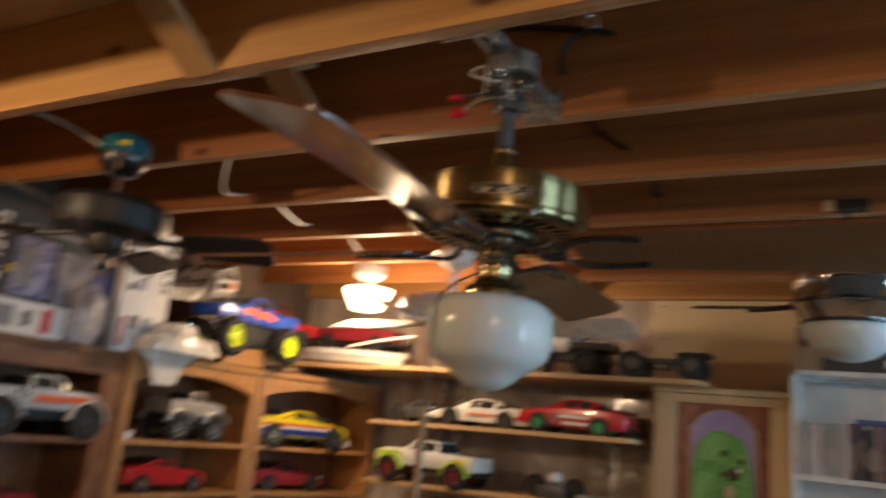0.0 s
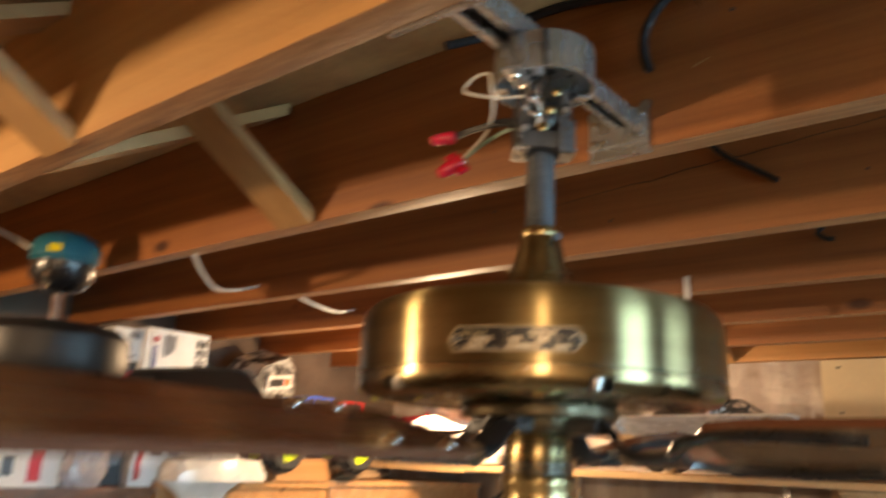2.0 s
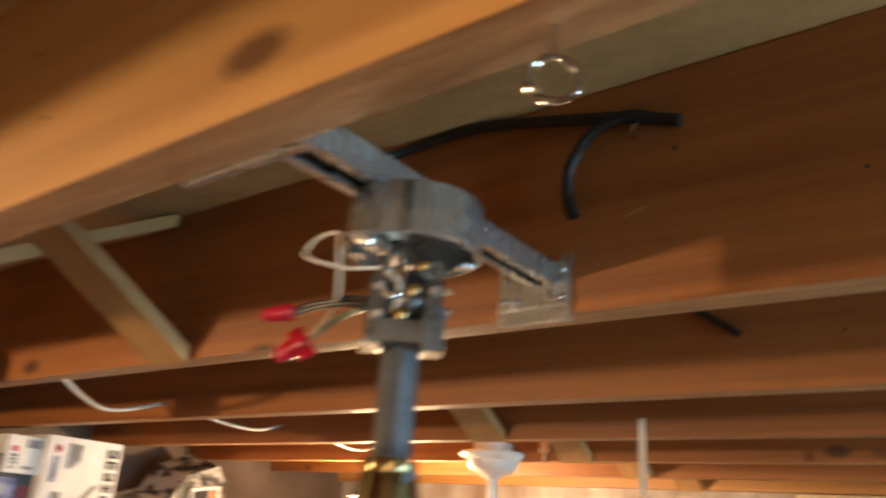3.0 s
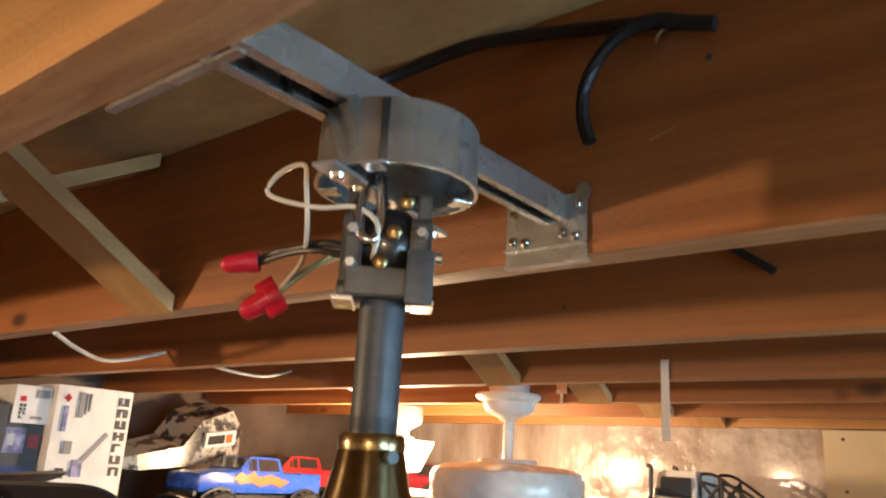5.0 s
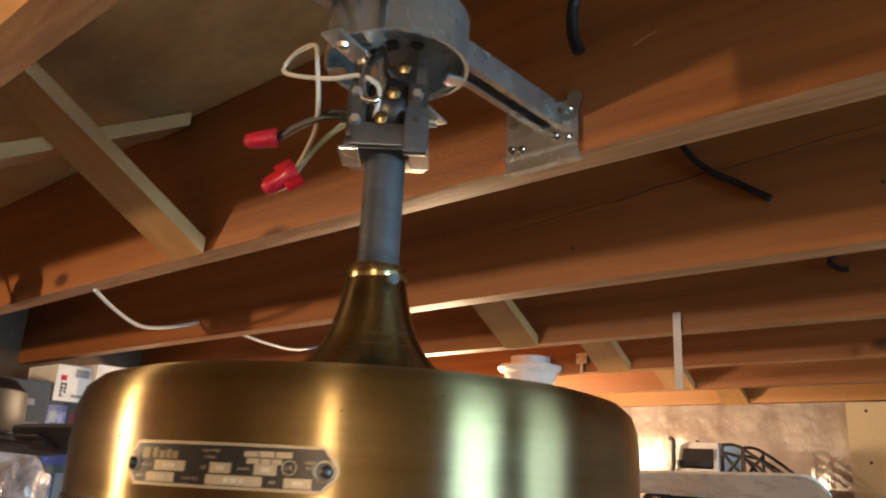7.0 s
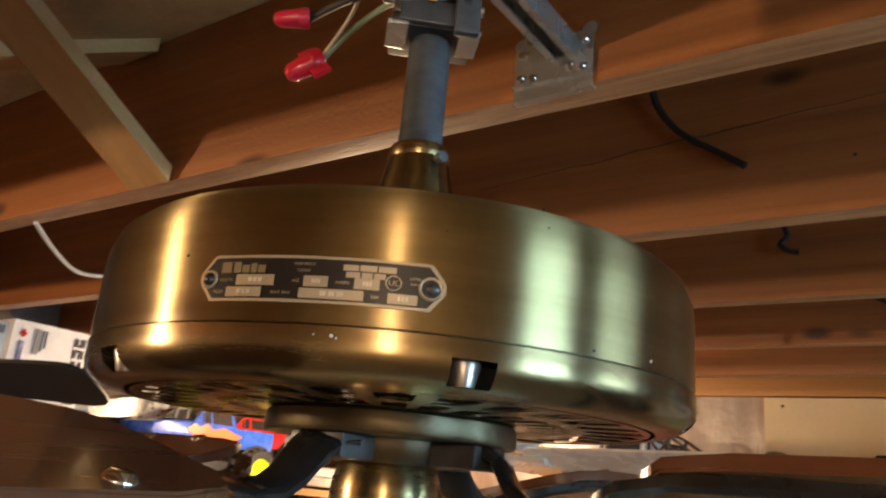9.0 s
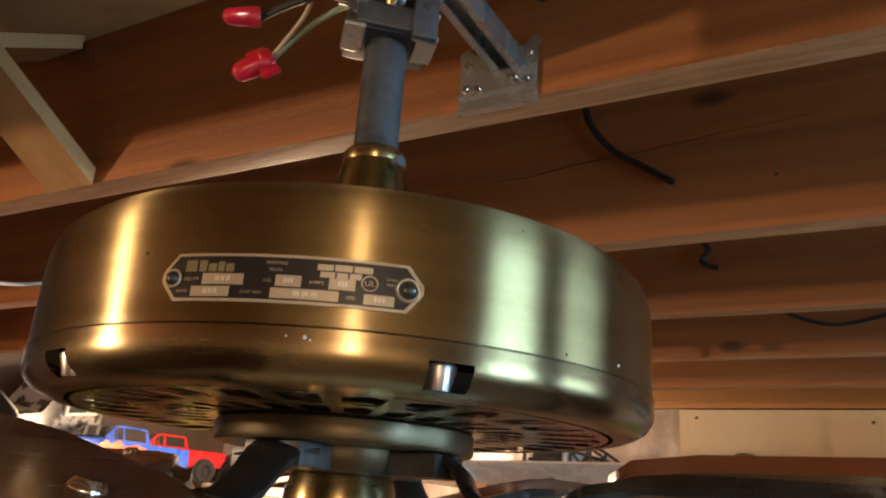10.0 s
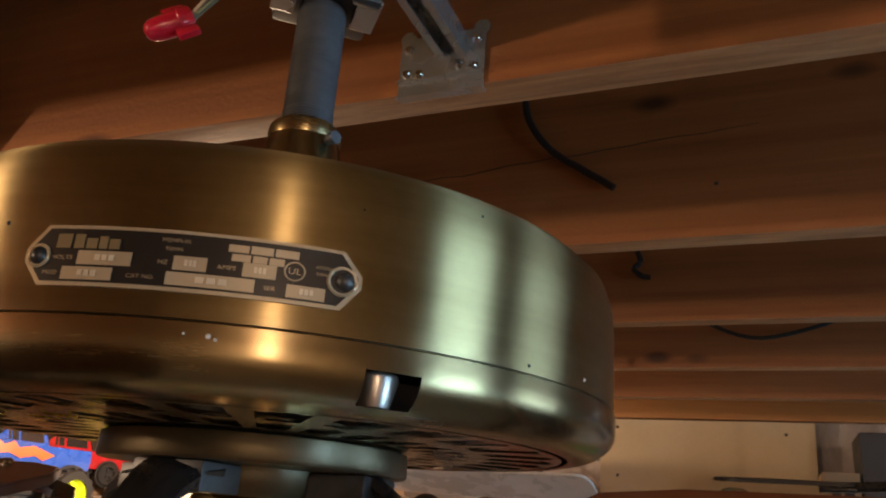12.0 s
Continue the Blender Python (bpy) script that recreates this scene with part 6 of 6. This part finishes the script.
# stacked pale hulls, red trucks and parts in the corner
for k, (x, y, z, L, a) in enumerate(((-2.04, 3.16, 1.772, 0.60, 8), (-2.02, 3.19, 1.806, 0.56, 10))):
    h = thing("hull_shell", pose(x, y, z, 0, 0, a), "long white plastic hull shell lying flat", "hull shell", "hull shells")
    part("hull", loft(B(), [[Vector((u * L, -w, 0.030)), Vector((u * L, -w * 0.8, 0.004)), Vector((u * L, 0, 0.0)), Vector((u * L, w * 0.8, 0.004)), Vector((u * L, w, 0.030)), Vector((u * L, 0, 0.036))] for u, w in ((-0.5, 0.03), (-0.42, 0.07), (-0.2, 0.10), (0.1, 0.10), (0.35, 0.07), (0.5, 0.015))]), WHITE_MATT, h, smooth=35)
solid("corner_board", box(B(), (-2.40, 3.06, 1.740), (-1.802, NB, 1.764), bevel=0.002), SHELF_PINE, "pine board in the corner under the hull shells", "shelf", smooth=0)
for x, y, z, a, paint, lab in ((-2.10, 3.34, 1.842, 185, DEEP_RED, "dark red truck body behind the hull shells"), (-2.44, 3.02, 1.84, 255, RED, "red truck model behind the blue one")):
    model_car(pose(x, y, z, 0, 0, a), 0.46, 0.19, 0.14, "pickup", paint, lab, 0.040, 0.035, (-0.14, 0.145), BLACK, 0.02)
solid("support_box", box(B(), (-2.36, 3.24, 1.764), (-1.85, 3.50, 1.842), bevel=0.003), CARD_BROWN, "brown carton under the dark red truck body", "box", smooth=0)
solid("support_box", box(B(), (-2.58, 2.90, 1.684), (-2.36, 3.20, 1.84), bevel=0.003), CARD_BROWN, "brown carton under the red truck model", "box", smooth=0)
solid("white_stick", tube(B(), [(-2.00, 3.10, 1.848), (-1.86, 3.12, 1.880), (-1.74, 3.14, 1.902), (-1.66, 3.15, 1.912)], 0.008, 8), WHITE_MATT, "slim white plastic rod resting on the hull shells", "rod")

# camouflage shell upside down above the blue truck
sh = thing("body_shell", pose(-2.46, 2.50, 1.975, 14, -8, 96), "black, white and grey camouflage body shell lying upside down", "body shell")
loft_s = [[Vector((x, -w, 0)), Vector((x, -w * 0.8, h)), Vector((x, w * 0.8, h)), Vector((x, w, 0))] for x, w, h in ((-0.24, 0.05, 0.03), (-0.20, 0.08, 0.045), (-0.04, 0.10, 0.06), (0.02, 0.10, 0.14), (0.15, 0.10, 0.17), (0.20, 0.08, 0.12), (0.25, 0.04, 0.10))]
CAMO = material("camouflage_print", (0.36, 0.365, 0.35), 0.3, 0.0, (0.03, 0.03, 0.032), (18, 18, 18), 3.0, 0.0, 60.0, 0.1, 0.4, (0.47, 0.53))
part("shell", loft(B(), loft_s), CAMO, sh, smooth=25)
part("logo_panel", box(B(), (0.03, -0.103, 0.055), (0.16, -0.092, 0.105)), WHITE_MATT, sh, smooth=0)
part("logo_panel", box(B(), (0.04, -0.1055, 0.065), (0.11, -0.094, 0.095)), BLACK, sh, smooth=0)
part("logo_panel", box(B(), (0.118, -0.1055, 0.065), (0.145, -0.094, 0.095)), ORANGE, sh, smooth=0)

# coloured glass in oak
fr = thing("stained_glass_panel", pose(-0.545, 3.20, 1.12), "oak frame with an arched panel of green and lavender glass", "stained glass")
part("frame_stile", box(B(), (0.0, 0, 0), (0.085, 0.04, 0.615), bevel=0.004), FRAME_OAK, fr, smooth=0)
part("frame_stile", box(B(), (0.425, 0, 0), (0.495, 0.04, 0.615), bevel=0.004), FRAME_OAK, fr, smooth=0)
part("frame_rail", box(B(), (0.085, 0.002, 0.580), (0.425, 0.038, 0.613), bevel=0.003), FRAME_OAK, fr, smooth=0)
part("frame_rail", box(B(), (0.085, 0.002, 0.0), (0.425, 0.038, 0.06), bevel=0.003), FRAME_OAK, fr, smooth=0)
part("cap_board", box(B(), (-0.010, -0.010, 0.615), (0.505, 0.25, 0.640), bevel=0.010), FRAME_OAK, fr)
part("side_glass", box(B(), (0.085, 0.020, 0.06), (0.425, 0.024, 0.580)), SIDE_RED, fr, smooth=0)
arch = [(0.14, 0.06), (0.375, 0.06), (0.375, 0.46)] + [(0.2575 + 0.1175 * math.cos(q), 0.46 + 0.10 * math.sin(q)) for q in (math.pi * i / 14 for i in range(1, 14))] + [(0.14, 0.46)]
part("sky_glass", prism(B(), arch, -0.019, -0.015, SIDE), LAVENDER, fr, smooth=0)
hill = [(0.145, 0.06), (0.37, 0.06), (0.37, 0.30), (0.350, 0.40), (0.330, 0.455), (0.28, 0.475), (0.25, 0.485), (0.20, 0.47), (0.165, 0.42), (0.15, 0.34)]
part("foliage_glass", prism(B(), hill, -0.0145, -0.010, SIDE), LEAF, fr, "mottled green glass", smooth=0)
rng_ = random.Random(23)
for x, z, r, glass_, lab in ((0.265, 0.400, 0.014, DARK_LEAF, "dark green glass"), (0.325, 0.375, 0.014, DARK_LEAF, "dark green glass"), (0.300, 0.325, 0.024, DARK_LEAF, "dark green glass"), (0.285, 0.262, 0.022, FRAME_OAK, "amber glass"), (0.318, 0.340, 0.011, WHITE_MATT, "white glass"), (0.262, 0.322, 0.012, DARK_LEAF, "dark green glass"), (0.345, 0.300, 0.014, PALE_LEAF, "pale green glass"), (0.205, 0.405, 0.036, PALE_LEAF, "pale green glass"), (0.195, 0.285, 0.040, PALE_LEAF, "pale green glass"), (0.330, 0.215, 0.030, PALE_LEAF, "pale green glass"), (0.230, 0.170, 0.034, PALE_LEAF, "pale green glass")):
    petal = [(x + r * k * math.cos(q), z + r * k * 1.15 * math.sin(q)) for q, k in ((2 * math.pi * i / 9, rng_.uniform(0.7, 1.1)) for i in range(9))]
    part("leaf_glass", prism(B(), petal, -0.0096, -0.0055, SIDE), glass_, fr, lab, smooth=0)
bm = B()
tube(bm, [(x, 0.016, z) for x, z in arch] + [(0.14, 0.016, 0.06)], 0.004, 6)
part("lead_line", bm, PLATE_TAN, fr)
for x in (0.045, 0.46):
    part("corner_rosette", lathe(B(), [(0, 0.006), (0.012, 0.005), (0.020, 0.0), (0.020, -0.002)], 20, pose(x, 0.0, 0.585, 90, 0, 0)), FRAME_OAK, fr)
